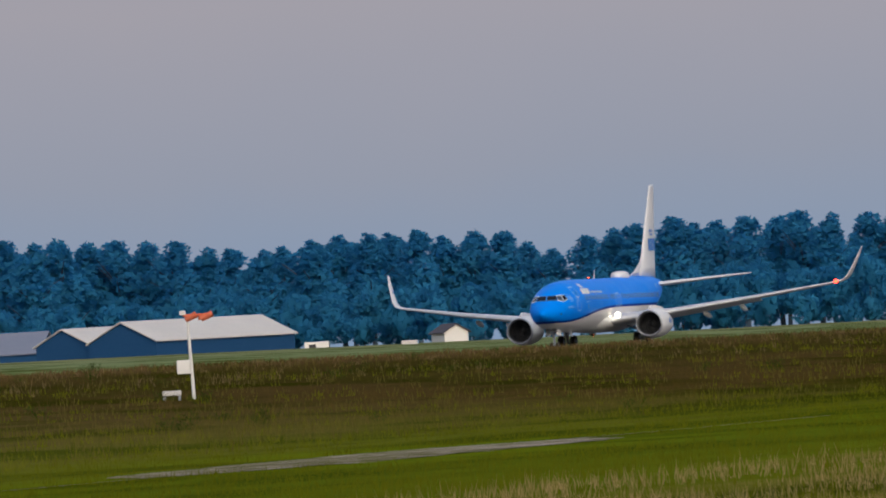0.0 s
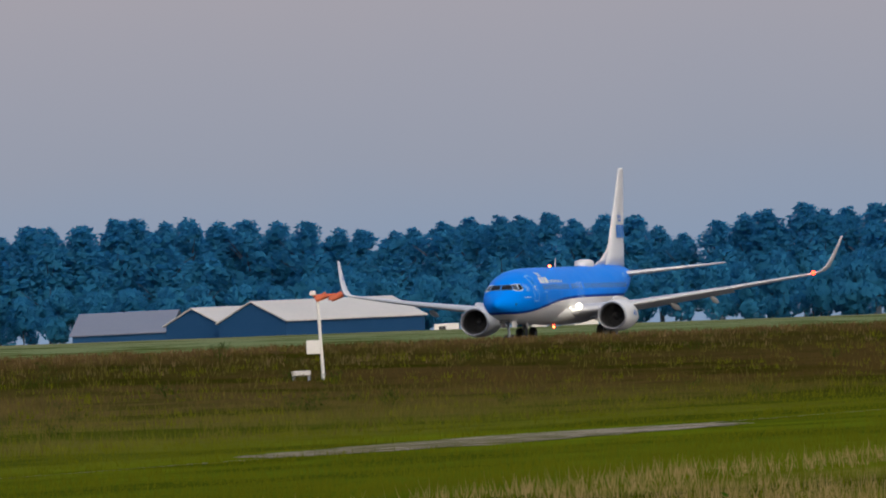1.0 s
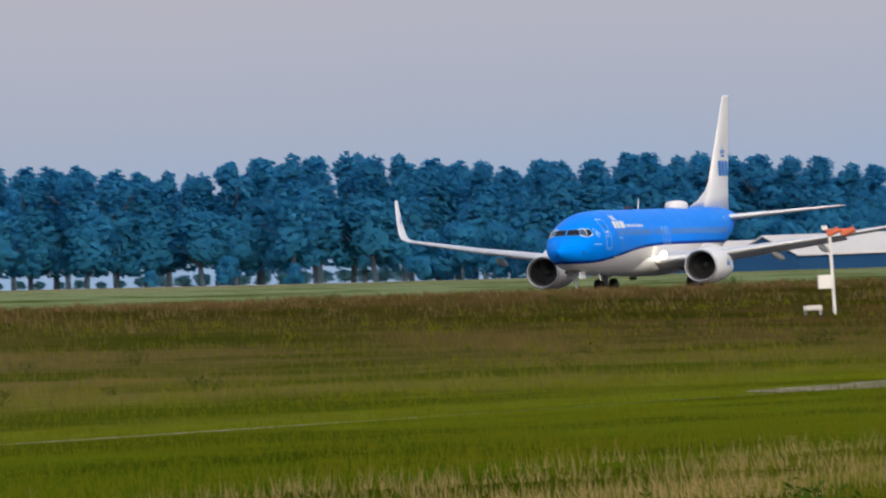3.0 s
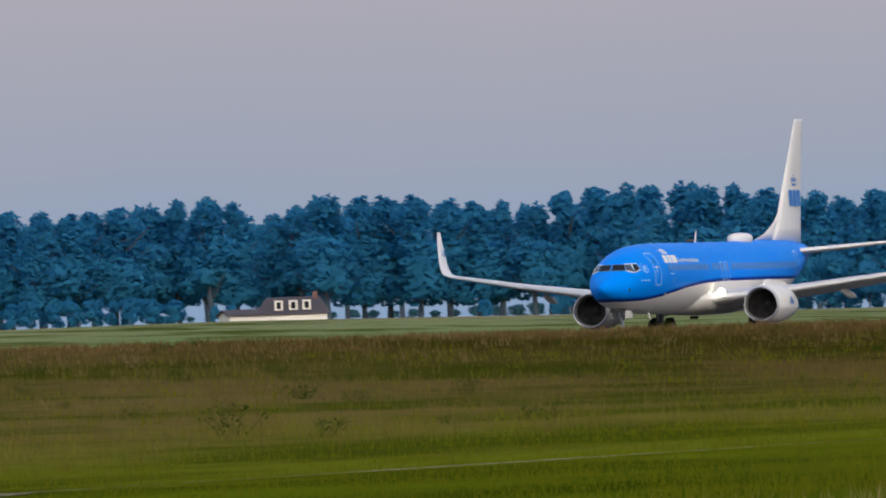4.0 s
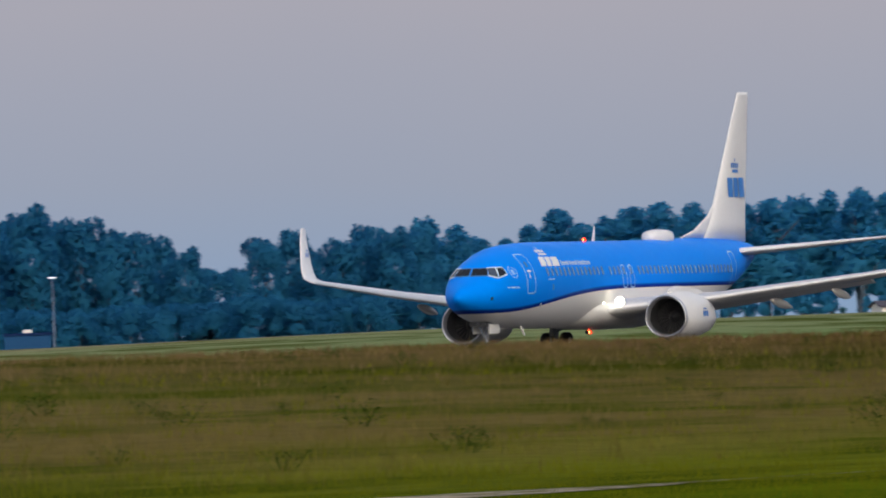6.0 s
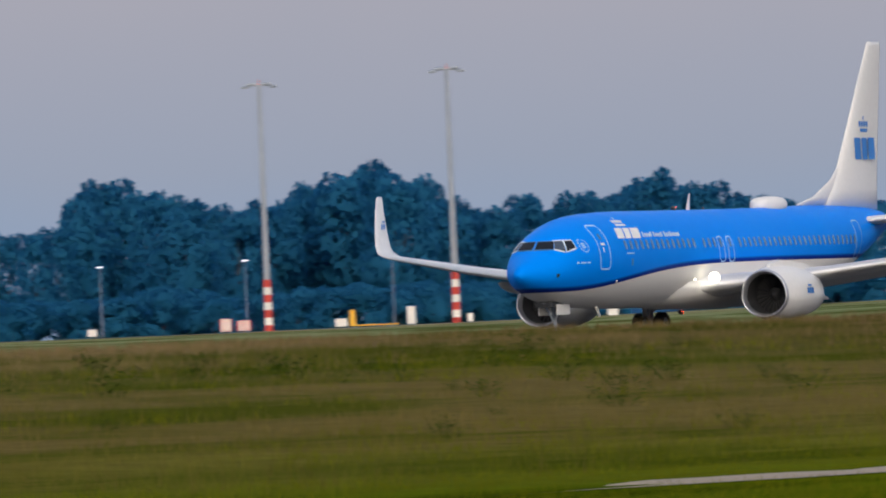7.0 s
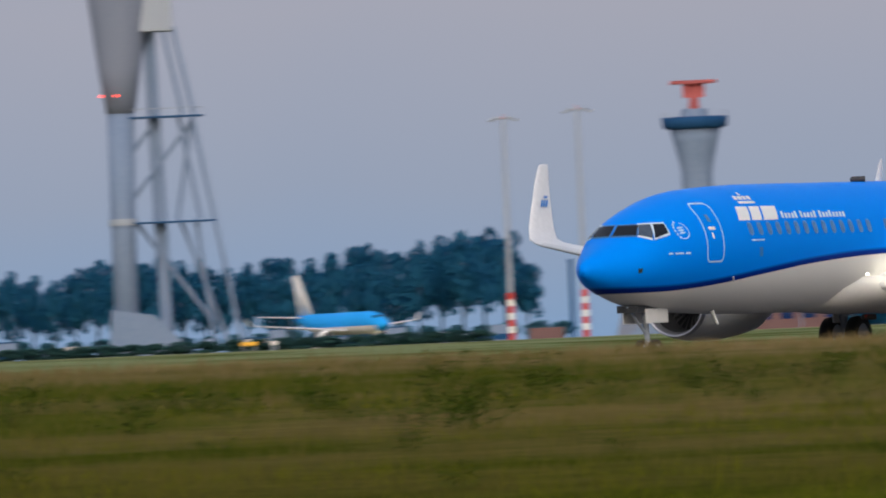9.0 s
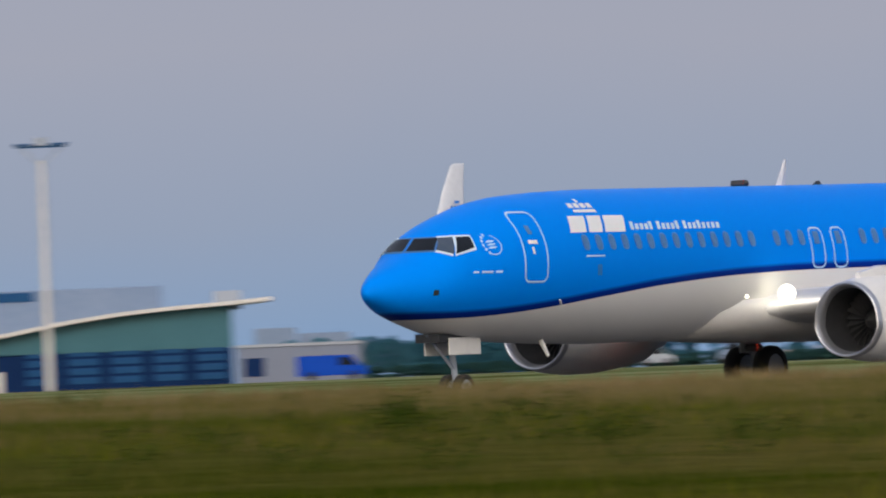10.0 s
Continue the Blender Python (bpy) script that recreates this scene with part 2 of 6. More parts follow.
SLATE = make_mat("blue_grey_cladding", (0.014, 0.065, 0.17), (0.022, 0.08, 0.19), 0.8, scale=0.4, gloss=0.1)
ROOFGREY = make_mat("dull_barn_roof", (0.17, 0.20, 0.28), (0.21, 0.235, 0.31), 0.8, scale=0.4)
BRICK = make_mat("dull_brick", (0.16, 0.09, 0.09), (0.12, 0.07, 0.08), 0.9, scale=0.6)
TILE = make_mat("dark_roof_tile", (0.05, 0.05, 0.07), (0.08, 0.06, 0.07), 0.8)
RED = make_mat("signal_red", (0.55, 0.05, 0.04), (0.45, 0.06, 0.05), 0.5)
ORANGE = make_mat("signal_orange", (0.62, 0.14, 0.06), (0.5, 0.12, 0.06), 0.5)
DULLRED = make_mat("dull_red_paint", (0.40, 0.10, 0.10), (0.33, 0.09, 0.09), 0.7, gloss=0.2)
YELLOW = make_mat("sign_yellow", (0.75, 0.42, 0.03), rough=0.5)
PAINT = make_mat("white_paint", (0.78, 0.77, 0.75), (0.66, 0.65, 0.64), 0.5)
VANBLUE = make_mat("van_blue", (0.006, 0.06, 0.42), rough=0.7, gloss=0.1)
GREENISH = make_mat("green_glazed_band", (0.04, 0.13, 0.17), (0.055, 0.155, 0.20), 0.35, gloss=0.15)
NAVY = make_mat("navy_door", (0.006, 0.022, 0.085), (0.012, 0.032, 0.10), 0.7, gloss=0.05)
ASPHALT = make_mat("asphalt", (0.05, 0.05, 0.052), (0.07, 0.07, 0.07), 0.9, bump=0.3)
GRAVEL = make_mat("pale_gravel", (0.24, 0.21, 0.18), (0.17, 0.15, 0.12), 0.95, bump=0.5)
# far bark and leaves carry the blue of distance haze in their base colours
BARK_HAZED = make_mat("bark_hazed", (0.05, 0.085, 0.13), (0.07, 0.10, 0.14), 0.9)
LEAF_FAR_HAZED = make_mat("hazed_poplar_leaf", (0.055, 0.335, 0.58), (0.062, 0.36, 0.60), 0.9, gloss=0.03, scale=0.15, island=0.15, var=0.5, leaf=0.65)
LEAF_MID_HAZED = make_mat("hazed_broad_leaf", (0.036, 0.235, 0.44), (0.044, 0.26, 0.46), 0.9, gloss=0.03, scale=0.15, island=0.15, var=0.5, leaf=0.65)
LEAF_HAZE = make_mat("hazed_distant_leaf", (0.04, 0.215, 0.38), (0.048, 0.24, 0.40), 0.9, gloss=0.03, scale=0.15, island=0.15, var=0.5, leaf=0.65)
LEAF_PALE_HAZED = make_mat("haze_tinted_grey_leaf", (0.09, 0.27, 0.35), (0.11, 0.30, 0.37), 0.9, gloss=0.03, scale=0.15, island=0.15, var=0.5, leaf=0.65)
LEAF_HEDGE_HAZED = make_mat("hazed_hedge_leaf", (0.07, 0.17, 0.16), (0.08, 0.19, 0.17), 0.9, gloss=0.03, scale=0.15, island=0.15, var=0.5, leaf=0.65)
LEAF_NEAR = make_mat("weed_leaf", (0.03, 0.085, 0.008), (0.06, 0.125, 0.012), 0.9, gloss=0.02, island=0.6, var=0.5, leaf=0.4)
CLUMP = make_mat("clump_leaf", (0.030, 0.062, 0.006), (0.05, 0.085, 0.008), 0.9, gloss=0.02, island=0.5, var=0.5, leaf=0.4)
BLADE = make_mat("grass_blade", (0.15, 0.16, 0.007), (0.105, 0.12, 0.006), 0.9, gloss=0.03, scale=0.3, island=0.4, var=0.6, leaf=0.5)
OLIVE = make_mat("seeding_grass", (0.15, 0.118, 0.034), (0.095, 0.092, 0.014), 0.9, gloss=0.03, scale=0.3, island=0.4, var=0.6, leaf=0.5)
STRAW = make_mat("dry_grass", (0.46, 0.31, 0.17), (0.30, 0.24, 0.075), 0.9, gloss=0.05, scale=0.4, island=0.5, var=0.6, leaf=0.5)
LAMP_WARM = glow_mat("landing_light", (1.0, 0.90, 0.62), 7.0)
LAMP_LANDING = glow_mat("landing_lamp", (1.0, 0.93, 0.70), 4.5)
LAMP_RED = glow_mat("navigation_red", (1.0, 0.05, 0.02), 8.0)
LAMP_COOL = glow_mat("street_light_glow", (0.8, 0.88, 1.0), 1.2)
STRAW_DULL = make_mat("crest_straw", (0.24, 0.165, 0.085), (0.13, 0.105, 0.04), 0.9, gloss=0.03, scale=0.3, island=0.5, var=0.6, leaf=0.5)
# bluish base colour stands for haze before far towers, halls and poles
HAZE_TINT = make_mat("haze_tinted_cladding", (0.17, 0.235, 0.36), (0.24, 0.30, 0.42), 0.8, scale=0.3, gloss=0.1)


def path_mat():
    """Pale gravel, half grown over."""
    m = bpy.data.materials.new("overgrown_gravel")
    nt, n, b = nodes_of(m)
    tc, big, fine = n.new("ShaderNodeTexCoord"), n.new("ShaderNodeTexNoise"), n.new("ShaderNodeTexNoise")
    big.inputs["Scale"].default_value, big.inputs["Detail"].default_value = 0.05, 5
    fine.inputs["Scale"].default_value, fine.inputs["Detail"].default_value = 1.6, 5
    add, ramp = n.new("ShaderNodeMath"), n.new("ShaderNodeMapRange")
    add.operation = "ADD"
    ramp.inputs["From Min"].default_value, ramp.inputs["From Max"].default_value = 0.80, 0.98
    mix = n.new("ShaderNodeMix")
    mix.data_type = "RGBA"
    mix.inputs["A"].default_value, mix.inputs["B"].default_value = (0.10, 0.095, 0.025, 1), (0.36, 0.30, 0.24, 1)
    for q in (big, fine):
        nt.links.new(tc.outputs["Object"], q.inputs["Vector"])
    nt.links.new(big.outputs["Fac"], add.inputs[0])
    nt.links.new(fine.outputs["Fac"], add.inputs[1])
    nt.links.new(add.outputs[0], ramp.inputs["Value"])
    nt.links.new(ramp.outputs["Result"], mix.inputs["Factor"])
    nt.links.new(mix.outputs["Result"], b.inputs["Base Color"])
    b.inputs["Roughness"].default_value = 0.95
    b.inputs["Specular IOR Level"].default_value = 0.05
    return m


PATH = path_mat()
BEACON = glow_mat("beacon_red", (1.0, 0.04, 0.012), 45.0)


# ---- mesh helpers ----
def part(name, bm, material, parent=None, label="", smooth=False):
    """Links a bmesh as one mesh object under a thing or a part."""
    me = bpy.data.meshes.new(name)
    bmesh.ops.recalc_face_normals(bm, faces=bm.faces)
    bm.to_mesh(me)
    bm.free()
    me.materials.append(material)
    if smooth:
        me.shade_smooth()
    ob = new(name, me)
    ob.parent = parent
    if label:
        ob["label"] = label
    return ob


def mesh_part(name, verts, faces, material, parent=None, label="", smooth=False):
    me = bpy.data.meshes.new(name)
    me.from_pydata([tuple(v) for v in verts], [], [tuple(f) for f in faces])
    me.materials.append(material)
    if smooth:
        me.shade_smooth()
    ob = new(name, me)
    ob.parent = parent
    if label:
        ob["label"] = label
    return ob


def add_box(bm, x0, x1, y0, y1, z0, z1, bevel=0.0, m=None):
    r = bmesh.ops.create_cube(bm, size=1.0)
    vs = r["verts"]
    for v in vs:
        v.co = Vector(((x0 + x1) / 2 + v.co.x * (x1 - x0), (y0 + y1) / 2 + v.co.y * (y1 - y0), (z0 + z1) / 2 + v.co.z * (z1 - z0)))
    if bevel:
        es = {e for v in vs for e in v.link_edges}
        vs = list({v for f in bmesh.ops.bevel(bm, geom=list(es), offset=bevel, segments=1, affect="EDGES", profile=0.5)["faces"] for v in f.verts} | {v for v in vs if v.is_valid})
    if m is not None:
        bmesh.ops.transform(bm, matrix=m, verts=[v for v in vs if v.is_valid])


def box(*a, **k):
    bm = bmesh.new()
    add_box(bm, *a, **k)
    return bm


def add_tube(bm, a, b, ra, rb=None, seg=10):
    """A tapered round bar from a to b."""
    a, b = Vector(a), Vector(b)
    rb = ra if rb is None else rb
    m = Matrix.Translation((a + b) / 2) @ (b - a).to_track_quat("Z", "Y").to_matrix().to_4x4()
    bmesh.ops.create_cone(bm, cap_ends=True, segments=seg, radius1=ra, radius2=rb, depth=(b - a).length, matrix=m)


def tube(*a, **k):
    bm = bmesh.new()
    add_tube(bm, *a, **k)
    return bm


def loft(rings, closed=True, caps=True):
    """Verts and faces through rings of equal count."""
    k = len(rings[0])
    verts = [v for r in rings for v in r]
    faces = []
    for i in range(len(rings) - 1):
        for j in range(k if closed else k - 1):
            a, b = i * k + j, i * k + (j + 1) % k
            faces.append((a, b, b + k, a + k))
    if caps:
        faces.append(tuple(range(k))[::-1])
        faces.append(tuple(range((len(rings) - 1) * k, len(rings) * k)))
    return verts, faces


def thing(name, m, label, category, group="", kind=""):
    ob = new(name)
    ob.empty_display_size = 0.5
    ob.matrix_world = m
    return tagged(ob, label, category, group, kind)


# ---- the lie of the land ----
def smooth(a, b, x):
    t = min(1.0, max(0.0, (x - a) / (b - a)))
    return t * t * (3 - 2 * t)


EYE_LEVEL = 0.126


def crest_angle(x, y):
    """Height angle, in degrees, at which the crest beside the runway stands before the eye."""
    az = min(82.0, max(50.0, math.degrees(math.atan2(x, y))))
    return 0.137 - 0.0016 * (az - 53) - 0.0062 * max(0.0, az - 71)


def far_angle(x, y):
    az = math.degrees(math.atan2(x, y))
    return float(np.interp(az, (50, 58, 62, 65, 67, 69, 71, 73, 74.3, 75.5, 77, 80, 90), (.145, .155, .15, .14, .125, .125, .165, .165, .13, .115, .10, .06, .05)))


def ground_z(x, y):
    """Flat grass, a long rise to a crest beside the runway, the runway, then far fields; both crest and far fields are
    raised to fit the camera's view.
    """
    d = math.hypot(x, y)
    a = crest_angle(x, y)
    crest = EYE_LEVEL + min(d, 1500) * math.tan(radians(a)) - 0.2
    z = -1.47 + (crest + 1.47) * smooth(52, 134, y)
    z += (0.2 - crest) * smooth(137, 144, y)
    far = EYE_LEVEL + min(d, 4600) * math.tan(radians(far_angle(x, y)))
    z += (far - 0.2) * smooth(203, 320, y)
    if 5 < y < 46 or 52.5 < y < 134:
        z += 0.04 * noise.noise((x * 0.11, y * 0.11, 0.0)) + 0.02 * noise.noise((x * 0.5, y * 0.5, 3.0))
    return z


def spot(az, dist, up=0.0):
    """The point on the ground at a bearing and a distance."""
    a = radians(az)
    x, y = dist * math.sin(a), dist * math.cos(a)
    return Vector((x, y, ground_z(x, y) + up))


def facing(az, dist, turn=0.0, up=0.0):
    """A pose on the ground there: local +x to the viewer's right, +y away, turned by some degrees."""
    p = spot(az, dist, up)
    return pose(p.x, p.y, p.z, 0, 0, -az + turn)


def high(el, dist):
    """World height of a height angle at a distance."""
    return EYE.z + dist * math.tan(radians(el))


def build_ground():
    azs = sorted({*np.arange(-180, 40, 10.0), *np.arange(40, 90, 0.5), *np.arange(90, 180, 10.0)})
    ys = [0.0] + list(np.geomspace(4, 44, 12)) + [45, 46, 47, 47.8, 49.2, 50.6, 51.5, 53, 56, 59] + list(np.arange(62, 137, 3.0)) + [137, 139, 141, 143, 145, 150, 160, 180, 200, 207, 215, 225, 240, 260, 280, 300, 320, 335, 350]
    verts, faces = [], []
    rows_ = []
    # strips along the runway in front, out to the horizon
    xs = list(-np.geomspace(4800, 5, 24)) + [0] + list(np.geomspace(5, 100, 14)) + list(np.linspace(110, 1200, 70)) + list(np.geomspace(1260, 4800, 14))
    ys = list(-np.geomspace(4800, 4, 14)) + ys + list(np.geomspace(400, 4800, 16))
    for y in ys:
        rows_.append([len(verts) + i for i in range(len(xs))])
        verts += [(x, y, ground_z(x, y)) for x in xs]
    for i in range(len(ys) - 1):
        for j in range(len(xs) - 1):
            faces.append((rows_[i][j], rows_[i][j + 1], rows_[i + 1][j + 1], rows_[i + 1][j]))
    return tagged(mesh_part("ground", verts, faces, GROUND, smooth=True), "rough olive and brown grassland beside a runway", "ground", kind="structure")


build_ground()


def path_y(x):
    """The middle of the track, bent a little to fit the camera's view."""
    return float(np.interp(x, (120, 141, 152, 172, 190, 205, 230, 250), (53.0, 52.3, 51.0, 49.2, 47.8, 47.2, 47.3, 46.7)))


def path_half(x):
    """Half the path's width, fitted to the camera's view: worn stretches, overgrown between."""
    return 0.06 + 2.3 * math.exp(-((x - 220) / 15) ** 8) + 0.06 * math.exp(-((x - 172) / 9) ** 4) + 1.2 * math.exp(-((x - 146) / 9) ** 6)


def strip(name, y0, y1, x0, x1, lift, mat, label, wave=0.0, seed=0):
    verts, faces = [], []
    n_ = 400
    for i in range(n_ + 1):
        x = x0 + (x1 - x0) * i / n_
        wave_ = wave * min(1.0, path_half(x)) if name == "path" else wave
        w0 = wave_ * noise.noise((x * 0.06, seed, 0)) + wave_ * 0.5 * noise.noise((x * 0.35, seed, 5))
        w1 = wave_ * noise.noise((x * 0.06, seed + 9, 0)) + wave_ * 0.5 * noise.noise((x * 0.35, seed + 9, 5))
        ya, yb = (y0, y1) if name != "path" else (path_y(x) - path_half(x), path_y(x) + path_half(x))
        for y in (ya + w0, (ya + yb) / 2, yb + w1):
            verts.append((x, y, ground_z(x, y) + lift))
    for i in range(n_):
        for j in range(2):
            a = i * 3 + j
            faces.append((a, a + 3, a + 4, a + 1))
    return tagged(mesh_part(name, verts, faces, mat, smooth=True), label, name, kind="structure")


strip("runway", 150.7, 195.7, -1500, 2500, 0.05, ASPHALT, "dark asphalt runway behind a grass crest")
strip("path", 46, 53, 110, 262, 0.012, PATH, "worn pale gravel track through grass", wave=0.35)

# far cloud all round, and the sheet of it that the lens sees above the trees
verts, faces = [], []
for i in range(96):
    a = 2 * math.pi * i / 96
    for z in (-60, 0, 40, 80, 140, 260, 420):
        verts.append((4700 * math.cos(a), 4700 * math.sin(a), z))
for i in range(96):
    for j in range(6):
        a, b = i * 7 + j, ((i + 1) % 96) * 7 + j
        faces.append((a, b, b + 1, a + 1))
tagged(mesh_part("backdrop", verts, faces, SKY, smooth=True), "even lilac grey overcast sky above the horizon", "sky", kind="structure")


# ---- the airliner: nose at x = 0, tail at -x, its left side at +y, wheels on z = 0 ----
RUNWAY_Y, RUNWAY_Z, HEADING = 173.22, 0.25, 178.26
STATIONS = ((0.62, 0.03, 2.64, 2.57), (0.70, 0.17, 2.79, 2.45), (0.92, 0.36, 2.95, 2.31), (1.28, 0.60, 3.13, 2.14), (1.70, 0.87, 3.32, 2.00),
            (2.15, 1.10, 3.53, 1.87), (2.60, 1.27, 3.89, 1.74), (3.25, 1.43, 4.19, 1.58), (4.0, 1.55, 4.43, 1.49), (4.8, 1.64, 4.63, 1.43), (5.8, 1.71, 4.77, 1.37),
            (7.5, 1.76, 4.86, 1.31), (9.5, 1.77, 4.90, 1.28), (16.0, 1.77, 4.91, 1.28), (24.0, 1.77, 4.94, 1.30), (26.5, 1.75, 4.99, 1.47), (29.0, 1.64, 5.0, 1.90),
            (31.5, 1.41, 4.98, 2.45), (33.8, 1.05, 4.93, 3.05), (35.6, 0.70, 4.83, 3.62), (36.8, 0.40, 4.70, 4.05), (37.4, 0.16, 4.56, 4.28))
_sx = [q[0] for q in STATIONS]


def body_at(u):
    """Half width, top and bottom of the body u metres aft of the nose (monotone cubic)."""
    i = max(0, min(len(_sx) - 2, int(np.searchsorted(_sx, u)) - 1))
    h_ = _sx[i + 1] - _sx[i]
    t = min(1, max(0, (u - _sx[i]) / h_))
    out = []
    for k in (1, 2, 3):
        def slope(j):
            if j <= 0 or j >= len(_sx) - 1:
                j0, j1 = max(0, j - 1), min(len(_sx) - 1, j + 1)
                return (STATIONS[j1][k] - STATIONS[j0][k]) / (_sx[j1] - _sx[j0])
            a = (STATIONS[j][k] - STATIONS[j - 1][k]) / (_sx[j] - _sx[j - 1])
            b = (STATIONS[j + 1][k] - STATIONS[j][k]) / (_sx[j + 1] - _sx[j])
            return 0.0 if a * b <= 0 else 2 * a * b / (a + b)
        p0, p1, m0, m1 = STATIONS[i][k], STATIONS[i + 1][k], slope(i) * h_, slope(i + 1) * h_
        t2, t3 = t * t, t * t * t
        out.append((2 * t3 - 3 * t2 + 1) * p0 + (t3 - 2 * t2 + t) * m0 + (-2 * t3 + 3 * t2) * p1 + (t3 - t2) * m1)
    return out


def skin(u, z, off=0.0):
    """The point of the body's left side u metres aft at height z, lifted off it by some metres."""
    w, top, bot = body_at(u)
    c, r = (top + bot) / 2, (top - bot) / 2
    s = max(-0.999, min(0.999, (z - c) / r))
    y = w * math.sqrt(1 - s * s)
    nrm = Vector((0, y / (w * w), (z - c) / (r * r))).normalized()
    return Vector((-u, y, z)) + nrm * off


def on_skin(name, u0, u1, z0, z1, mat, parent, off=0.012, nu=6, nz=6, side=1, lean=0.0, label="", cut=0.0):
    """A plate that lies on the body's curve; lean slants its ends, cut trims its corners."""
    pts = []
    for j in range(nz + 1):
        for i in range(nu + 1):
            a, b = i / nu, j / nz
            z = z0 + (z1 - z0) * b
            u = u0 + (u1 - u0) * a + lean * b
            p = skin(u, z, off)
            p.y *= side
            pts.append(p)
    faces = [(j * (nu + 1) + i, j * (nu + 1) + i + 1, (j + 1) * (nu + 1) + i + 1, (j + 1) * (nu + 1) + i) for j in range(nz) for i in range(nu)]
    return mesh_part(name, pts, faces, mat, parent, label, smooth=True)


def outline_on_skin(name, u0, u1, z0, z1, wid, mat, parent, side=1, label="", lean=0.0, off=0.011):
    """A thin painted line with round corners on the body's curve."""
    r = min(0.16, (u1 - u0) * 0.3)
    loop = []
    for cu, cz, a0 in ((u1 - r, z1 - r, 0), (u0 + r, z1 - r, 90), (u0 + r, z0 + r, 180), (u1 - r, z0 + r, 270)):
        for k in range(5):
            a = radians(a0 + 22.5 * k)
            loop.append((cu + r * math.cos(a), cz + r * math.sin(a), math.cos(a), math.sin(a)))
    dense = []
    for k in range(len(loop)):
        a, b = loop[k], loop[(k + 1) % len(loop)]
        steps = max(1, int(math.hypot(b[0] - a[0], b[1] - a[1]) / 0.2))
        for q in range(steps):
            dense.append(tuple(a[m] + (b[m] - a[m]) * q / steps for m in range(4)))
    pts, faces = [], []
    for u, z, du, dz in dense:
        for s in (-0.5, 0.5):
            zz = z + dz * wid * s
            p = skin(u + du * wid * s + lean * (zz - z0), zz, off)
            p.y *= side
            pts.append(p)
    k = len(dense)
    for i in range(k):
        a, b = 2 * i, 2 * ((i + 1) % k)
        faces.append((a, b, b + 1, a + 1))
    return mesh_part(name, pts, faces, mat, parent, label)


def pane_grid(corners, point, name, mat, parent, side, grow, label, k=6):
    """A curved pane through four corners (a, b, c), its points set on the body by a function; grow widens it into a frame."""
    mid = [sum(c[m] for c in corners) / 4 for m in range(3)]
    big = [[c[m] + math.copysign(grow, c[m] - mid[m]) for m in range(3)] for c in corners]
    pts = []
    for j in range(k + 1):
        for i in range(k + 1):
            a, b = i / k, j / k
            q = [(big[0][m] * (1 - a) + big[1][m] * a) * (1 - b) + (big[3][m] * (1 - a) + big[2][m] * a) * b for m in range(3)]
            p = point(q)
            p.y *= side
            pts.append(p)
    n_ = k + 1
    faces = [(j * n_ + i, j * n_ + i + 1, (j + 1) * n_ + i + 1, (j + 1) * n_ + i) for j in range(k) for i in range(k)]
    return mesh_part(name, pts, faces, mat, parent, label, smooth=True)


def nose_u(y, z):
    """How far aft the skin of the nose is met at a given side offset and height."""
    lo, hi = 0.62, 6.0
    for _ in range(30):
        u = (lo + hi) / 2
        w, top, bot = body_at(u)
        c, r = (top + bot) / 2, (top - bot) / 2
        if (y / w) ** 2 + ((z - c) / r) ** 2 < 1:
            hi = u
        else:
            lo = u
    return hi


def pane_on_nose(name, corners, mat, parent, off, side, grow, label):
    def point(q):
        y, z = max(0.02, q[1]), q[2]
        e = 0.02
        u = nose_u(y, z)
        nrm = Vector((1.0, (nose_u(y + e, z) - u) / e, (nose_u(y, z + e) - u) / e)).normalized()
        return Vector((-u, y, z)) + nrm * off
    return pane_grid(corners, point, name, mat, parent, side, grow, label)


def pane_on_skin(name, corners, mat, parent, off, side, grow, label):
    def point(q):
        p = nose_u
        y = skin(q[0], q[2]).y
        e = 0.02
        u = p(y, q[2])
        nrm = Vector((1.0, (p(y + e, q[2]) - u) / e, (p(y, q[2] + e) - u) / e)).normalized()
        return Vector((-u, y, q[2])) + nrm * off
    return pane_grid(corners, point, name, mat, parent, side, grow, label)


def window_on_skin(u, z0, z1, parent, side):
    """A cabin window with rounded ends in a thin paler rim."""
    for name, mat, g, off in (("cabin_window", RIM, 0.03, 0.010), ("window_pane", CABIN, 0.0, 0.016)):
        pts = []
        for k in range(14):
            a = 2 * math.pi * k / 14
            du = math.copysign(abs(math.cos(a)) ** 0.7, math.cos(a)) * (0.105 + g)
            dz = math.copysign(abs(math.sin(a)) ** 0.7, math.sin(a)) * ((z1 - z0) / 2 + g)
            p = skin(u + 0.11 + du, (z0 + z1) / 2 + dz, off)
            p.y *= side
            pts.append(p)
        parent = mesh_part(name, pts, [tuple(range(14))], mat, parent)
    return parent


def airfoil(n_=12):
    pts = []
    for i in range(n_ + 1):
        x = 0.5 * (1 - math.cos(math.pi * i / n_))
        t = 5 * (0.2969 * math.sqrt(x) - 0.126 * x - 0.3516 * x * x + 0.2843 * x ** 3 - 0.1036 * x ** 4)
        pts.append((x, t))
    return [(x, t) for x, t in pts] + [(x, -0.8 * t) for x, t in pts[-2:0:-1]]


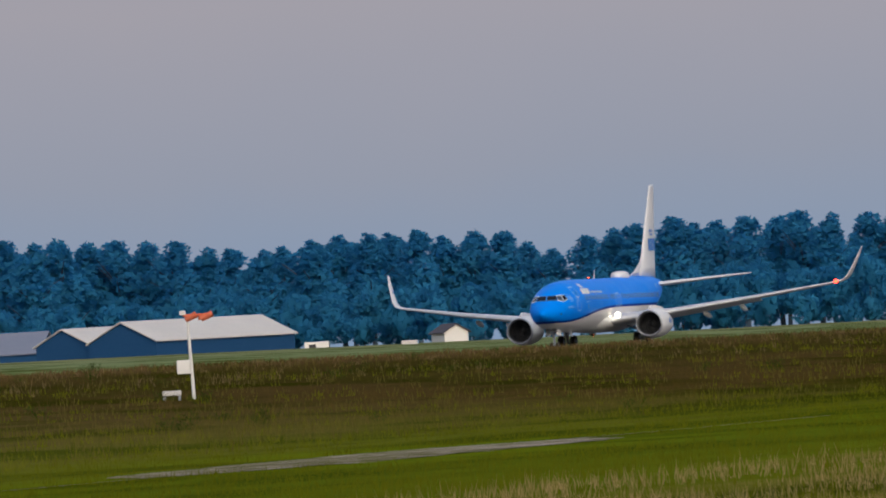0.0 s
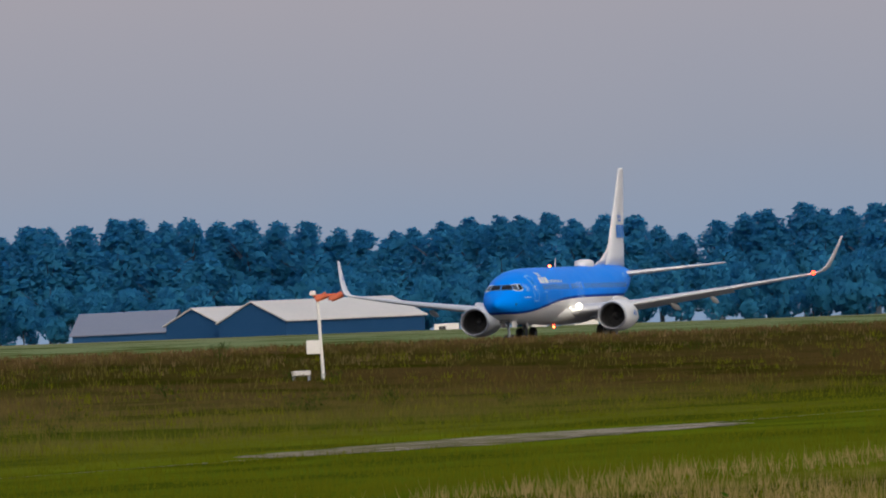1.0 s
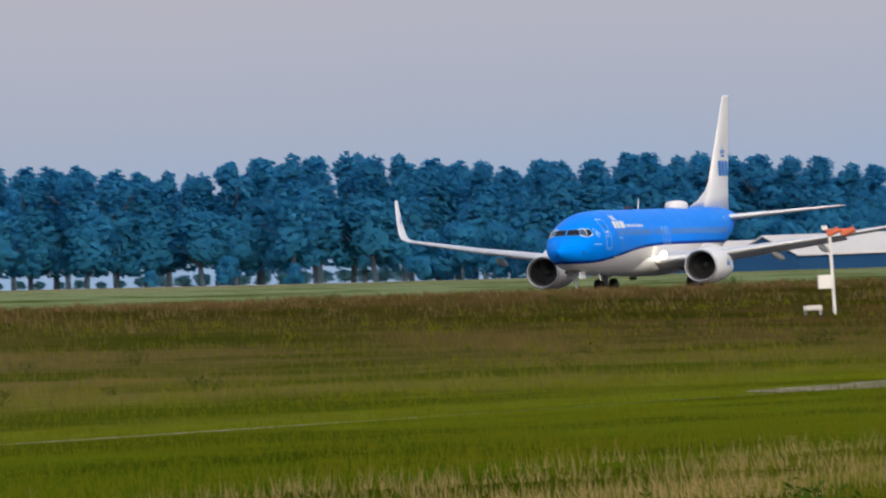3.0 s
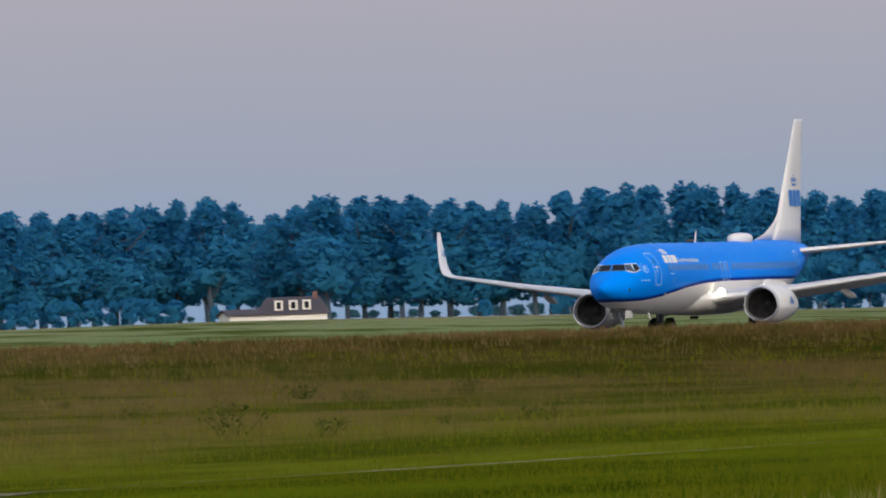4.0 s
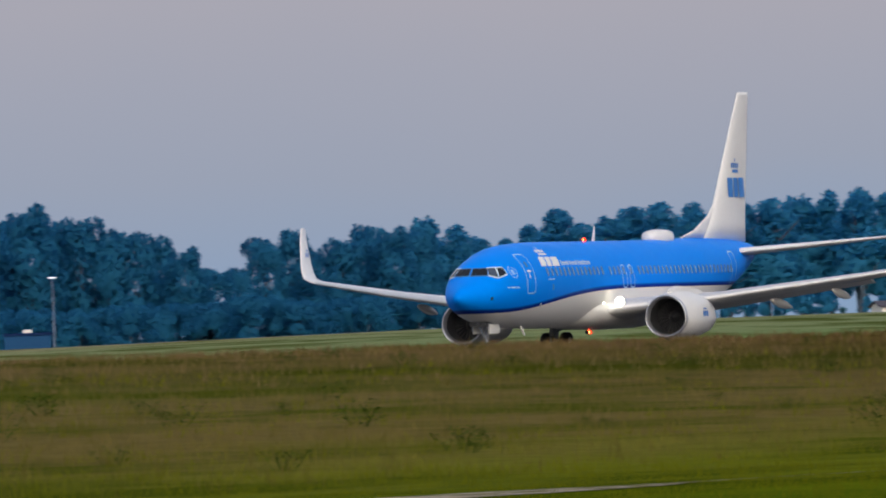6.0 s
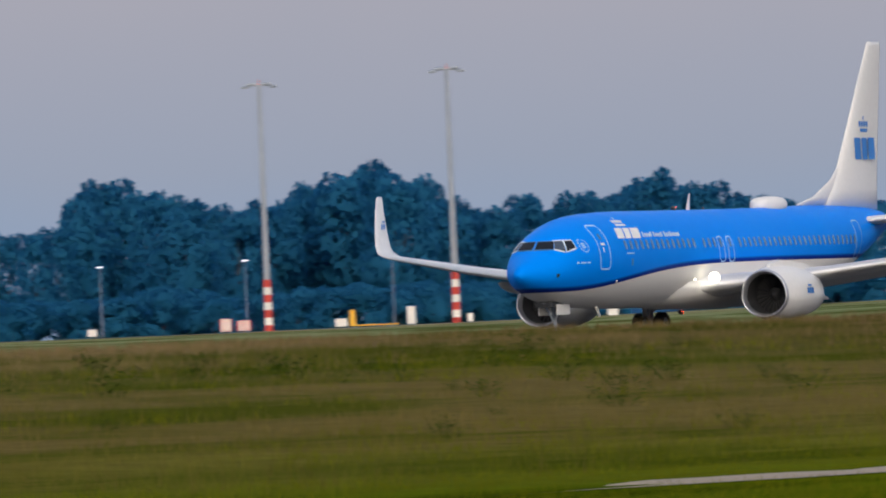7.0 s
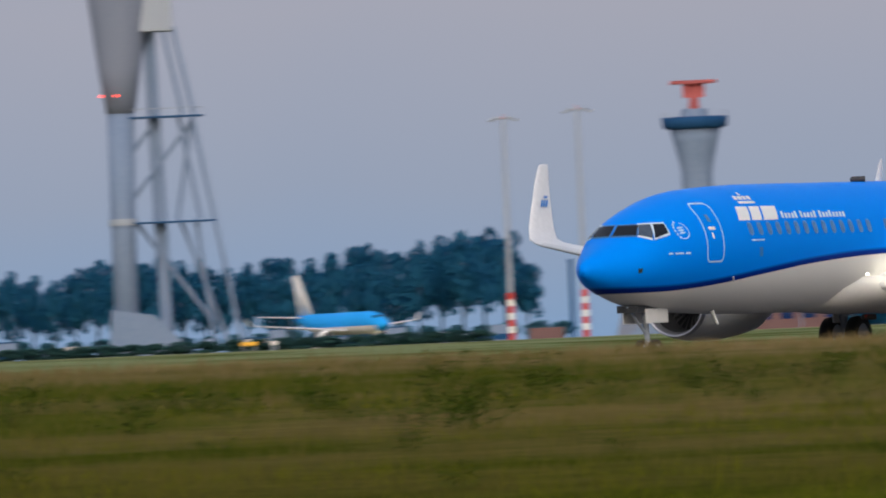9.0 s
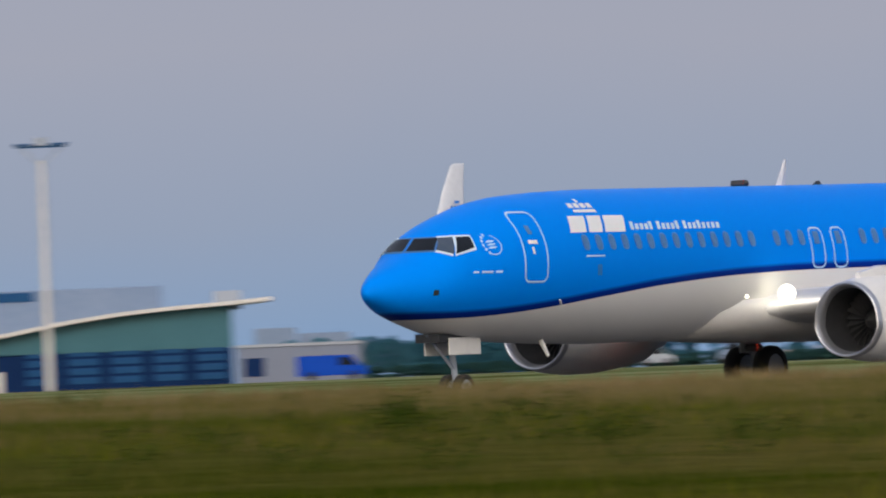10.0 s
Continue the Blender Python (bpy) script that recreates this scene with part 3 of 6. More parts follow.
def lifting(name, sections, mat, parent, side=1, label=""):
    """A wing, fin or tailplane: sections of (point of leading edge, chord, thickness, direction of its upper side)."""
    rings = []
    for le, chord, thick, up in sections:
        le, up = Vector(le), Vector(up).normalized()
        ring = []
        for x, t in airfoil():
            q = le + Vector((-chord * x, 0, 0)) + up * (t * thick * chord)
            q.y *= side
            ring.append(q)
        rings.append(ring)
    v, f = loft(rings)
    bm = bmesh.new()
    bv = [bm.verts.new(q) for q in v]
    for q in f:
        bm.faces.new([bv[i] for i in q])
    return part(name, bm, mat, parent, label, smooth=True)


def lathe(profile, centre, seg=40, squash=None):
    """Rings round the x axis at centre from (x, r); squash flattens the underside."""
    rings = []
    for x, r in profile:
        ring = []
        for k in range(seg):
            a = 2 * math.pi * k / seg
            y, z = r * math.cos(a), r * math.sin(a)
            if squash and z < 0:
                z *= squash
                y *= 1.03
            ring.append(Vector(centre) + Vector((x, y, z)))
        rings.append(ring)
    return rings


def lathe_part(name, profile, centre, mat, parent, label="", squash=None, caps=False, seg=40):
    v, f = loft(lathe(profile, centre, seg, squash), caps=caps)
    bm = bmesh.new()
    bv = [bm.verts.new(q) for q in v]
    for q in f:
        bm.faces.new([bv[i] for i in q])
    return part(name, bm, mat, parent, label, smooth=True)


def wheel(name, centre, r, wid, parent):
    x, y, z = centre
    w = wid / 2
    prof = [(-w, r * 0.62), (-w, r * 0.86), (-w * 0.75, r * 0.97), (0, r), (w * 0.75, r * 0.97), (w, r * 0.86), (w, r * 0.62)]
    rings = [[Vector((x + q * math.cos(2 * math.pi * k / 28), y + p, z + q * math.sin(2 * math.pi * k / 28))) for k in range(28)] for p, q in prof]
    v, f = loft(rings, caps=False)
    t = mesh_part(name, v, f, RUBBER, parent, smooth=True)
    rings = [[Vector((x + q * math.cos(2 * math.pi * k / 20), y + p, z + q * math.sin(2 * math.pi * k / 20))) for k in range(20)] for p, q in ((-w * 0.85, r * 0.62), (-w * 0.5, r * 0.2), (w * 0.5, r * 0.2), (w * 0.85, r * 0.62))]
    v, f = loft(rings)
    mesh_part("hub", v, f, GREY, t, "grey metal wheel hub")
    return t


def build_engine(plane, side):
    cx, cy, cz = -13.15, 4.57 * side, 1.58
    c = (cx, cy, cz)
    eng = lathe_part("engine_nacelle", [(-0.18, 0.93), (-0.5, 1.0), (-1.2, 1.06), (-2.2, 1.05), (-3.2, 0.95), (-4.0, 0.82), (-4.05, 0.78), (-3.6, 0.74)], c, WHITE, plane, "white painted engine cowling", 0.94)
    lathe_part("intake_lip", [(-0.28, 0.775), (-0.15, 0.80), (-0.03, 0.85), (0.0, 0.88), (-0.04, 0.915), (-0.18, 0.933)], c, LIP, eng, "polished metal intake lip", 0.94)
    # duct and fan are near-black, the shade inside the intake put into colour
    lathe_part("intake_duct", [(-1.3, 0.765), (-0.27, 0.777)], c, DARK, eng, "", 0.94)
    lathe_part("fan_disc", [(-1.2, 0.02), (-1.22, 0.77)], c, DARK, eng, "engine fan darkened for intake shade", 0.94)
    lathe_part("fan_spinner", [(-0.85, 0.01), (-0.95, 0.12), (-1.1, 0.21), (-1.2, 0.26)], c, DARK, eng, "near-black fan spinner")
    blade = bpy.data.meshes.new("fan_blade")
    blade.from_pydata([(0, 0.26, 0), (0.1, 0.26, 0.03), (0.17, 0.70, 0.13), (0, 0.71, 0.0), (0.02, 0.26, 0.01), (0.12, 0.26, 0.04), (0.19, 0.70, 0.14), (0.02, 0.71, 0.01)], [],
                      [(0, 1, 2, 3), (7, 6, 5, 4), (0, 4, 5, 1), (1, 5, 6, 2), (2, 6, 7, 3), (3, 7, 4, 0)])
    blade.materials.append(DARK)
    for k in range(24):
        o = new("fan_blade", blade)
        o.parent = eng
        o.matrix_basis = Matrix.Translation((cx - 1.19, cy, cz)) @ Matrix.Rotation(2 * math.pi * k / 24, 4, "X")
    lathe_part("core_nozzle", [(-3.5, 0.68), (-4.2, 0.60), (-5.0, 0.42), (-5.02, 0.38), (-4.4, 0.36)], c, STEEL, eng, "bare metal exhaust nozzle")
    lathe_part("exhaust_cone", [(-4.4, 0.34), (-5.0, 0.26), (-5.5, 0.03)], c, STEEL, eng)
    # pylon
    rings = []
    for x, z0, z1, hw in ((-13.7, 2.56, 2.70, 0.08), (-14.6, 2.4, 2.86, 0.2), (-16.9, 2.05, 2.7, 0.22), (-18.7, 1.8, 2.4, 0.1)):
        rings.append([Vector((x, cy - hw, z0)), Vector((x, cy + hw, z0)), Vector((x, cy + hw * 0.7, z1)), Vector((x, cy - hw * 0.7, z1))])
    v, f = loft(rings)
    mesh_part("pylon", v, f, WHITE, plane, "white engine pylon")
    # strake on the inboard side of the cowling
    bm = bmesh.new()
    q = [Vector((-13.6, cy - side * 0.86, cz + 0.52)), Vector((-14.8, cy - side * 0.90, cz + 0.52)), Vector((-14.8, cy - side * 1.16, cz + 0.70)), Vector((-14.1, cy - side * 1.10, cz + 0.68))]
    a = [bm.verts.new(p) for p in q]
    b = [bm.verts.new(p + Vector((0, 0, 0.03))) for p in q]
    bm.faces.new(a), bm.faces.new(b[::-1])
    for i in range(4):
        bm.faces.new((a[i], a[(i + 1) % 4], b[(i + 1) % 4], b[i]))
    part("strake", bm, WHITE, eng)
    if side > 0:
        # the small mark on the cowling: a crown bar over three blocks
        for du, w, z0, z1 in ((0.0, 0.18, -0.02, 0.2), (0.22, 0.16, -0.02, 0.2), (0.42, 0.2, -0.02, 0.2), (0.12, 0.38, 0.26, 0.32)):
            pts = []
            for z in (z0, z1):
                for x in (-1.75 - du, -1.75 - du - w):
                    r = 1.065
                    pts.append(Vector(c) + Vector((x, math.sqrt(r * r - z * z) + 0.012, z)))
            mesh_part("cowling_mark", [pts[0], pts[1], pts[3], pts[2]], [(0, 1, 2, 3)], LOGO_BLUE, eng, "blue airline mark of plain blocks")


BEACONS = []


def build_airliner():
    plane = thing("airliner", pose(861.95, RUNWAY_Y, RUNWAY_Z, 0, 0, HEADING), "blue and white twin engine airliner rolling along the runway", "airplane")
    us = [0.62, 0.625, 0.635, 0.65, 0.67, 0.7, 0.77, 0.85, 0.92] + list(np.arange(1.0, 8.6, 0.2)) + list(np.arange(9, 24.6, 0.75)) + list(np.arange(25, 37.3, 0.45)) + [37.4]
    rings = []
    for u in us:
        w, top, bot = body_at(u)
        c, r = (top + bot) / 2, (top - bot) / 2
        rings.append([(-u, w * math.cos(2 * math.pi * k / 56), c + r * math.sin(2 * math.pi * k / 56)) for k in range(56)])
    v, f = loft(rings)
    body = mesh_part("fuselage", v, f, LIVERY, plane, "blue upper and white lower fuselage with navy stripe", smooth=True)
    # belly fairing under the wing
    rings = []
    for u, w, b_ in ((11.6, 0.7, 1.40), (12.6, 1.35, 1.26), (14.5, 1.82, 1.18), (18.0, 1.9, 1.15), (21.0, 1.8, 1.18), (22.8, 1.3, 1.3), (23.8, 0.6, 1.42)):
        rings.append([(-u, w * math.cos(math.pi * k / 16), b_ + 0.95 - 0.95 * abs(math.sin(math.pi * k / 16)) ** 0.7) for k in range(17)] + [(-u, -w * 0.5, b_ + 1.2), (-u, w * 0.5, b_ + 1.2)])
    v, f = loft(rings)
    mesh_part("belly_fairing", v, f, WHITE, plane, "white belly fairing", smooth=True)

    # cockpit panes: two windscreens, two side panes on each side
    for side in (1, -1):
        for name, lab, c4 in (("windscreen", "dark windscreen glass", ((2.22, 0.05, 3.53), (2.49, 0.70, 3.53), (2.75, 0.60, 3.81), (2.55, 0.05, 3.81))),):
            fr = pane_on_nose("windscreen_frame", c4, FRAME, body, 0.010, side, 0.035, "thin grey windscreen frame")
            pane_on_nose(name, c4, GLASS, fr, 0.020, side, 0.0, lab)
        for c4, mat_ in ((((2.40, 0, 3.53), (2.63, 0, 3.42), (2.93, 0, 3.82), (2.66, 0, 3.81)), GLASS_SIDE_SHEEN), (((2.69, 0, 3.43), (3.22, 0, 3.56), (3.30, 0, 3.82), (2.99, 0, 3.82)), GLASS)):
            fr = pane_on_skin("cockpit_window", c4, LINE_PALE, body, 0.012, side, 0.045, "pale framed cockpit window")
            pane_on_skin("pane", c4, mat_, fr, 0.022, side, 0.0, "dark cockpit glass")
    # doors, exits and cabin windows
    for side in (1, -1):
        d = outline_on_skin("cabin_door", 4.60, 5.38, 2.74, 4.36, 0.045, LINE_BLUE, body, side, "outlined forward cabin door", lean=0.09)
        on_skin("door_window", 5.00, 5.14, 3.84, 4.04, CABIN, d, 0.012, 3, 3, side)
        on_skin("door_handle", 4.88, 5.19, 3.61, 3.70, LOGO_WHITE, d, 0.016, 3, 2, side)
        on_skin("door_placard", 4.95, 5.03, 3.38, 3.54, LOGO_WHITE, d, 0.012, 2, 2, side)
        for u in (15.86, 16.76):
            d = outline_on_skin("overwing_exit", u, u + 0.52, 2.90, 3.84, 0.045, LINE_BLUE, body, side, "outlined overwing exit")
            on_skin("exit_window", u + 0.15, u + 0.37, 3.46, 3.76, CABIN, d, 0.013, 3, 3, side)
        outline_on_skin("aft_door", 30.4, 31.15, 2.9, 4.35, 0.05, LINE_BLUE, body, side, "outlined rear cabin door")
        u = 6.83
        while u < 30.4:
            if not (12.9 < u < 13.3 or 13.5 < u < 14.2 or 15.64 < u < 17.44):
                window_on_skin(u, 3.46, 3.78, body, side)
            u += 0.505
        on_skin("window_label", 6.85, 7.55, 3.28, 3.32, LINE_BLUE, body, 0.012, 4, 1, side)
        # airline mark as plain shapes: blocks, a crown, small upright bars for the words
        z0 = 3.85
        for u0, w_ in ((6.5, 0.60), (7.2, 0.52), (7.82, 0.78)):
            on_skin("name_block", u0, u0 + w_, z0, z0 + 0.39, LOGO_WHITE, body, 0.013, 4, 4, side, lean=0.22, label="white airline mark of plain blocks")
        on_skin("crown_base", 7.10, 7.95, 4.32, 4.39, LOGO_WHITE, body, 0.013, 5, 1, side)
        for k in range(4):
            on_skin("crown_arc", 7.06 + 0.23 * k, 7.24 + 0.23 * k, 4.43, 4.54, LOGO_WHITE, body, 0.013, 3, 2, side, lean=0.05)
        on_skin("crown_tip", 7.54, 7.64, 4.56, 4.64, LOGO_WHITE, body, 0.013, 2, 2, side)
        u = 8.85
        for k, tall in enumerate((1, 0, 0, 0, 1, -1, 1, 0, 0, 0, 1, -1, 1, 0, 0, 1, 0, 0, 0, 0)):
            if tall < 0:
                u += 0.12
                continue
            on_skin("word_bar", u, u + 0.125, 3.89, 3.89 + (0.19 if tall else 0.14), LINE_PALE, body, 0.013, 1, 1, side, lean=0.05)
            u += 0.186
        # alliance emblem: a ring of small bars round a sweep
        cu, cz = 3.74, 3.62
        ring_pts, ring_faces = [], []
        for k in range(22):
            a = radians(-40 + 200 * k / 21)
            for r in (0.215, 0.24):
                p = skin(cu + 1.15 * r * math.sin(a), cz - r * math.cos(a), 0.012)
                p.y *= side
                ring_pts.append(p)
        for k in range(21):
            ring_faces.append((2 * k, 2 * k + 2, 2 * k + 3, 2 * k + 1))
        mesh_part("roundel", ring_pts, ring_faces, LINE_BLUE, body, "pale round emblem")
        for k in range(6):
            a = radians(200 + 24 * k)
            u_, z_ = cu + 0.24 * math.sin(a), cz - 0.24 * math.cos(a)
            on_skin("emblem_bar", u_ - 0.03, u_ + 0.03, z_ - 0.03, z_ + 0.03, LINE_BLUE, body, 0.012, 1, 1, side)
        for dz in (-0.07, 0.0, 0.07):
            on_skin("roundel_sweep", cu - 0.16, cu + 0.04, cz + dz - 0.02, cz + dz + 0.03, LINE_BLUE, body, 0.012, 3, 1, side, lean=0.1)
        u = 2.96
        for k, wid in enumerate((0.16, 0.34, 0.22)):
            on_skin("word_bar", u, u + wid, 2.97, 3.02, LINE_BLUE, body, 0.012, 3, 1, side)
            u += wid + 0.09
        on_skin("static_port", 1.92, 2.04, 2.50, 2.62, DARK, body, 0.01, 2, 2, side)
        on_skin("sensor_plate", 7.25, 7.42, 2.85, 3.1, LOGO_BLUE, body, 0.01, 2, 2, side)
    part("pitot_probe", tube((-5.9, 1.66, 2.2), (-5.7, 1.78, 2.3), 0.03, 0.02), WHITE, body)
    part("drain_mast", tube((-6.6, 0.5, 1.4), (-6.75, 0.6, 1.02), 0.07, 0.04), WHITE, body)

    # roof fittings
    for u, hgt in ((17.1, 0.58), (18.6, 0.06)):
        bm = bmesh.new()
        a = [bm.verts.new((-u + x, y, 4.9)) for x, y in ((0.16, 0), (-0.02, 0.04), (-0.26, 0), (-0.02, -0.04))]
        b = [bm.verts.new((-u - 0.22 * hgt / 0.6 + x, y, 4.95 + hgt)) for x, y in ((0.0, 0), (-0.06, 0.02), (-0.13, 0), (-0.06, -0.02))]
        for i in range(4):
            bm.faces.new((a[i], a[(i + 1) % 4], b[(i + 1) % 4], b[i]))
        bm.faces.new(b)
        part("antenna", bm, WHITE if hgt > 0.3 else DARK, plane, "white blade antenna" if hgt > 0.3 else "low dark blade antenna")
    bm = bmesh.new()
    bmesh.ops.create_uvsphere(bm, u_segments=28, v_segments=14, radius=1.0)
    for q in bm.verts:
        sx = 1.25 if q.co.x > 0 else 1.2
        flat = math.copysign(abs(q.co.z) ** 0.6, q.co.z)
        q.co = Vector((-25.3 + q.co.x * sx, q.co.y * 0.6, 5.02 + flat * 0.36))
    part("radome", bm, WHITE, plane, "white satellite radome on the roof", smooth=True)
    # beacons above and below: added dark tubes, one end lit, turned to time flashes
    for x, z in ((-15.7, 4.97), (-16.0, 1.06)):
        bm = bmesh.new()
        bmesh.ops.create_uvsphere(bm, u_segments=14, v_segments=8, radius=0.09)
        bc = part("beacon", bm, DARK, plane, "beacon dome turned to time its flash", smooth=True)
        bc.location = (x, 0, z)
        hood = [[(q, 0.088 * math.cos(2 * math.pi * k / 14), 0.088 * math.sin(2 * math.pi * k / 14)) for k in range(14)] for q in (0.04, 0.34)]
        v, f = loft(hood, caps=False)
        mesh_part("lamp_hood", v, f, DARK, bc, "added dark hood hiding the lamp between flashes", smooth=True)
        mesh_part("lamp_face", [(0.095, 0.084 * math.cos(2 * math.pi * k / 14), 0.084 * math.sin(2 * math.pi * k / 14)) for k in range(14)], [tuple(range(14))], BEACON, bc, "glowing red beacon lamp")
        BEACONS.append(bc)

    # wings
    for side in (1, -1):
        up = (0, -0.1, 1)
        sec = [((-13.2, 0.9, 1.92), 8.6, 0.13, up), ((-14.2, 1.9, 1.98), 7.3, 0.125, up), ((-16.9, 5.2, 2.30), 4.8, 0.115, up),
               ((-20.3, 10.6, 2.98), 3.2, 0.105, up), ((-23.7, 15.25, 3.64), 1.85, 0.10, up)]
        for a, y, z, x, ch in ((15, 15.65, 3.72, -24.0, 1.7), (35, 16.0, 3.85, -24.3, 1.58), (58, 16.25, 4.13, -24.7, 1.45), (72, 16.45, 4.57, -25.15, 1.25), (77, 16.78, 5.47, -26.0, 0.85), (78, 16.95, 6.02, -26.55, 0.58), (78, 16.97, 6.08, -26.7, 0.42)):
            sec.append(((x, y, z), ch, 0.09, (0, -math.sin(radians(a)), math.cos(radians(a)))))
        wing = lifting("wing", sec, WING, plane, side, "pale grey swept wing with upturned tip")
        # leading edge, bare metal
        rings = []
        for le, ch, th, u_ in sec[1:5]:
            le = Vector(le)
            ring = []
            for x, t in ((0.10, 0.385), (0.04, 0.27), (0.01, 0.15), (0.0, 0.0), (0.01, -0.12), (0.04, -0.21), (0.10, -0.30)):
                q = le + Vector((-ch * x + 0.015, 0, t * 1.1 * th * ch))
                q.y *= side
                ring.append(q)
            rings.append(ring)
        v, f = loft(rings, closed=False, caps=False)
        mesh_part("leading_edge", v, f, LEADING, wing, "bare metal leading edge", smooth=True)
        # flap track fairings
        for y, x0, ln_, z in ((3.7, -18.8, 3.0, 1.85), (7.0, -19.6, 2.8, 2.30), (9.4, -20.7, 2.4, 2.62)):
            rings = []
            for t, r in ((0, 0.03), (0.15, 0.13), (0.4, 0.2), (0.7, 0.17), (1.0, 0.03)):
                rings.append([(x0 - ln_ * t, y * side + 0.7 * r * math.cos(2 * math.pi * k / 14), z - 0.15 - 0.35 * t + r * math.sin(2 * math.pi * k / 14)) for k in range(14)])
            v, f = loft(rings)
            mesh_part("flap_fairing", v, f, WHITE, wing, "pointed flap track fairing", smooth=True)
        # flaps let down a little
        rings = []
        for y, x, z, ch in ((2.1, -21.0, 1.9, 1.2), (5.3, -21.2, 2.24, 1.0), (10.4, -22.9, 2.86, 0.65)):
            rings.append([(x + 0.1, side * y, z), (x - ch * 0.4, side * y, z + 0.02), (x - ch, side * y, z - 0.22 * ch), (x - ch * 0.5, side * y, z - 0.15 * ch)])
        v, f = loft(rings)
        mesh_part("flap", v, f, WING, wing, "lowered trailing edge flap", smooth=False)
        # landing light in the wing root
        bm = bmesh.new()
        bmesh.ops.create_uvsphere(bm, u_segments=14, v_segments=10, radius=0.21)
        bmesh.ops.translate(bm, vec=(-14.15, 2.2 * side, 2.30), verts=bm.verts)
        part("landing_light", bm, LAMP_LANDING, wing, "bright warm landing light in the wing root", smooth=True)
        bm = bmesh.new()
        bmesh.ops.create_uvsphere(bm, u_segments=10, v_segments=8, radius=0.04)
        bmesh.ops.translate(bm, vec=(-12.9, 1.93 * side, 2.25), verts=bm.verts)
        part("turnoff_light", bm, LAMP_WARM, wing, "small runway turnoff light", smooth=True)
        build_engine(plane, side)
        # tailplane
        lifting("tailplane", [((-32.0, 0.3, 4.30), 4.1, 0.1, (0, 0, 1)), ((-32.6, 1.0, 4.34), 3.75, 0.1, (0, 0, 1)), ((-35.6, 6.6, 4.74), 1.5, 0.09, (0, 0, 1)), ((-35.95, 6.9, 4.77), 1.0, 0.08, (0, 0, 1))], WING, plane, side, "grey tailplane")
    bm = bmesh.new()
    bmesh.ops.create_uvsphere(bm, u_segments=10, v_segments=8, radius=0.14)
    bmesh.ops.translate(bm, vec=(-23.85, 15.6, 3.74), verts=bm.verts)
    part("navigation_light", bm, LAMP_RED, plane, "glowing red wing tip light", smooth=True)
    # winglet marks
    for side in (1, -1):
        for z0, z1, a, b in ((4.8, 5.0, 0.34, 0.42), (4.8, 5.0, 0.46, 0.54), (4.8, 5.0, 0.58, 0.68), (5.06, 5.13, 0.42, 0.62)):
            xle = lambda z: -25.15 - (z - 4.57) * 0.94
            pts = [(xle(z) - q * 1.1, side * (16.36 + (z - 4.57) * 0.33), z) for z, q in ((z0, a), (z0, b), (z1, b), (z1, a))]
            mesh_part("winglet_mark", pts, [(0, 1, 2, 3)], LOGO_BLUE, plane, "blue mark of plain blocks on the wing tip")

    # fin, with the long fillet in front of it
    lifting("fin", [((-30.6, 0, 4.8), 6.0, 0.1, (0, 1, 0)), ((-31.7, 0, 5.6), 4.95, 0.1, (0, 1, 0)), ((-32.5, 0, 6.4), 4.25, 0.1, (0, 1, 0)), ((-36.1, 0, 11.2), 1.5, 0.09, (0, 1, 0)), ((-36.32, 0, 11.36), 1.2, 0.07, (0, 1, 0))], WHITE, plane, label="tall white tail fin")
    lifting("fin_fillet", [((-28.0, 0, 5.0), 5.5, 0.04, (0, 1, 0)), ((-29.9, 0, 5.34), 3.6, 0.045, (0, 1, 0)), ((-31.7, 0, 5.95), 1.8, 0.07, (0, 1, 0)), ((-32.4, 0, 6.4), 1.2, 0.08, (0, 1, 0))], WHITE, plane, label="white fin fillet")
    for side in (1, -1):
        def on_fin(name, x0, x1, z0, z1, lean=0.0):
            pts = []
            for x, z in ((x0, z0), (x1, z0), (x1 + lean, z1), (x0 + lean, z1)):
                pts.append((x, side * (0.232 - 0.027 * (z - 6.4)), z))
            mesh_part(name, pts, [(0, 1, 2, 3)], LOGO_BLUE, plane, "blue tail mark of plain blocks")
        for x0, x1 in ((-33.95, -34.6), (-34.72, -35.25), (-35.37, -36.05)):
            on_fin("tail_block", x0, x1, 6.75, 7.6)
        on_fin("tail_crown", -34.65, -35.4, 7.82, 7.95)
        for k in range(4):
            on_fin("tail_crown", -34.54 - 0.25 * k, -34.72 - 0.25 * k, 8.03, 8.24)
        on_fin("tail_crown", -34.98, -35.09, 8.3, 8.43)

    # undercarriage
    gear = part("nose_gear", tube((-3.95, 0, 0.34), (-3.75, 0, 1.75), 0.07, 0.09), GREY, plane, "grey nose gear leg")
    part("axle", tube((-3.95, -0.24, 0.34), (-3.95, 0.24, 0.34), 0.05), GREY, gear)
    part("drag_brace", tube((-3.85, 0, 0.8), (-2.9, 0, 1.6), 0.04), GREY, gear)
    for s in (1, -1):
        wheel("nose_wheel", (-3.95, 0.21 * s, 0.34), 0.34, 0.19, gear)
        part("gear_door", box(-4.45, -3.25, 0.36 * s - 0.02, 0.36 * s + 0.02, 1.12, 1.52, bevel=0.01), PAINT, plane, "white nose gear door")
    # a solid near-black block stands for the shade inside the open well
    part("gear_well_shade", box(-4.4, -2.9, -0.34, 0.34, 1.42, 1.62), DARK, plane, "near-black block standing for nose well shade")
    for s in (1, -1):
        gear = part("main_gear", tube((-19.6, 2.70 * s, 0.56), (-19.4, 2.7 * s, 2.2), 0.11, 0.14), GREY, plane, "grey main gear leg")
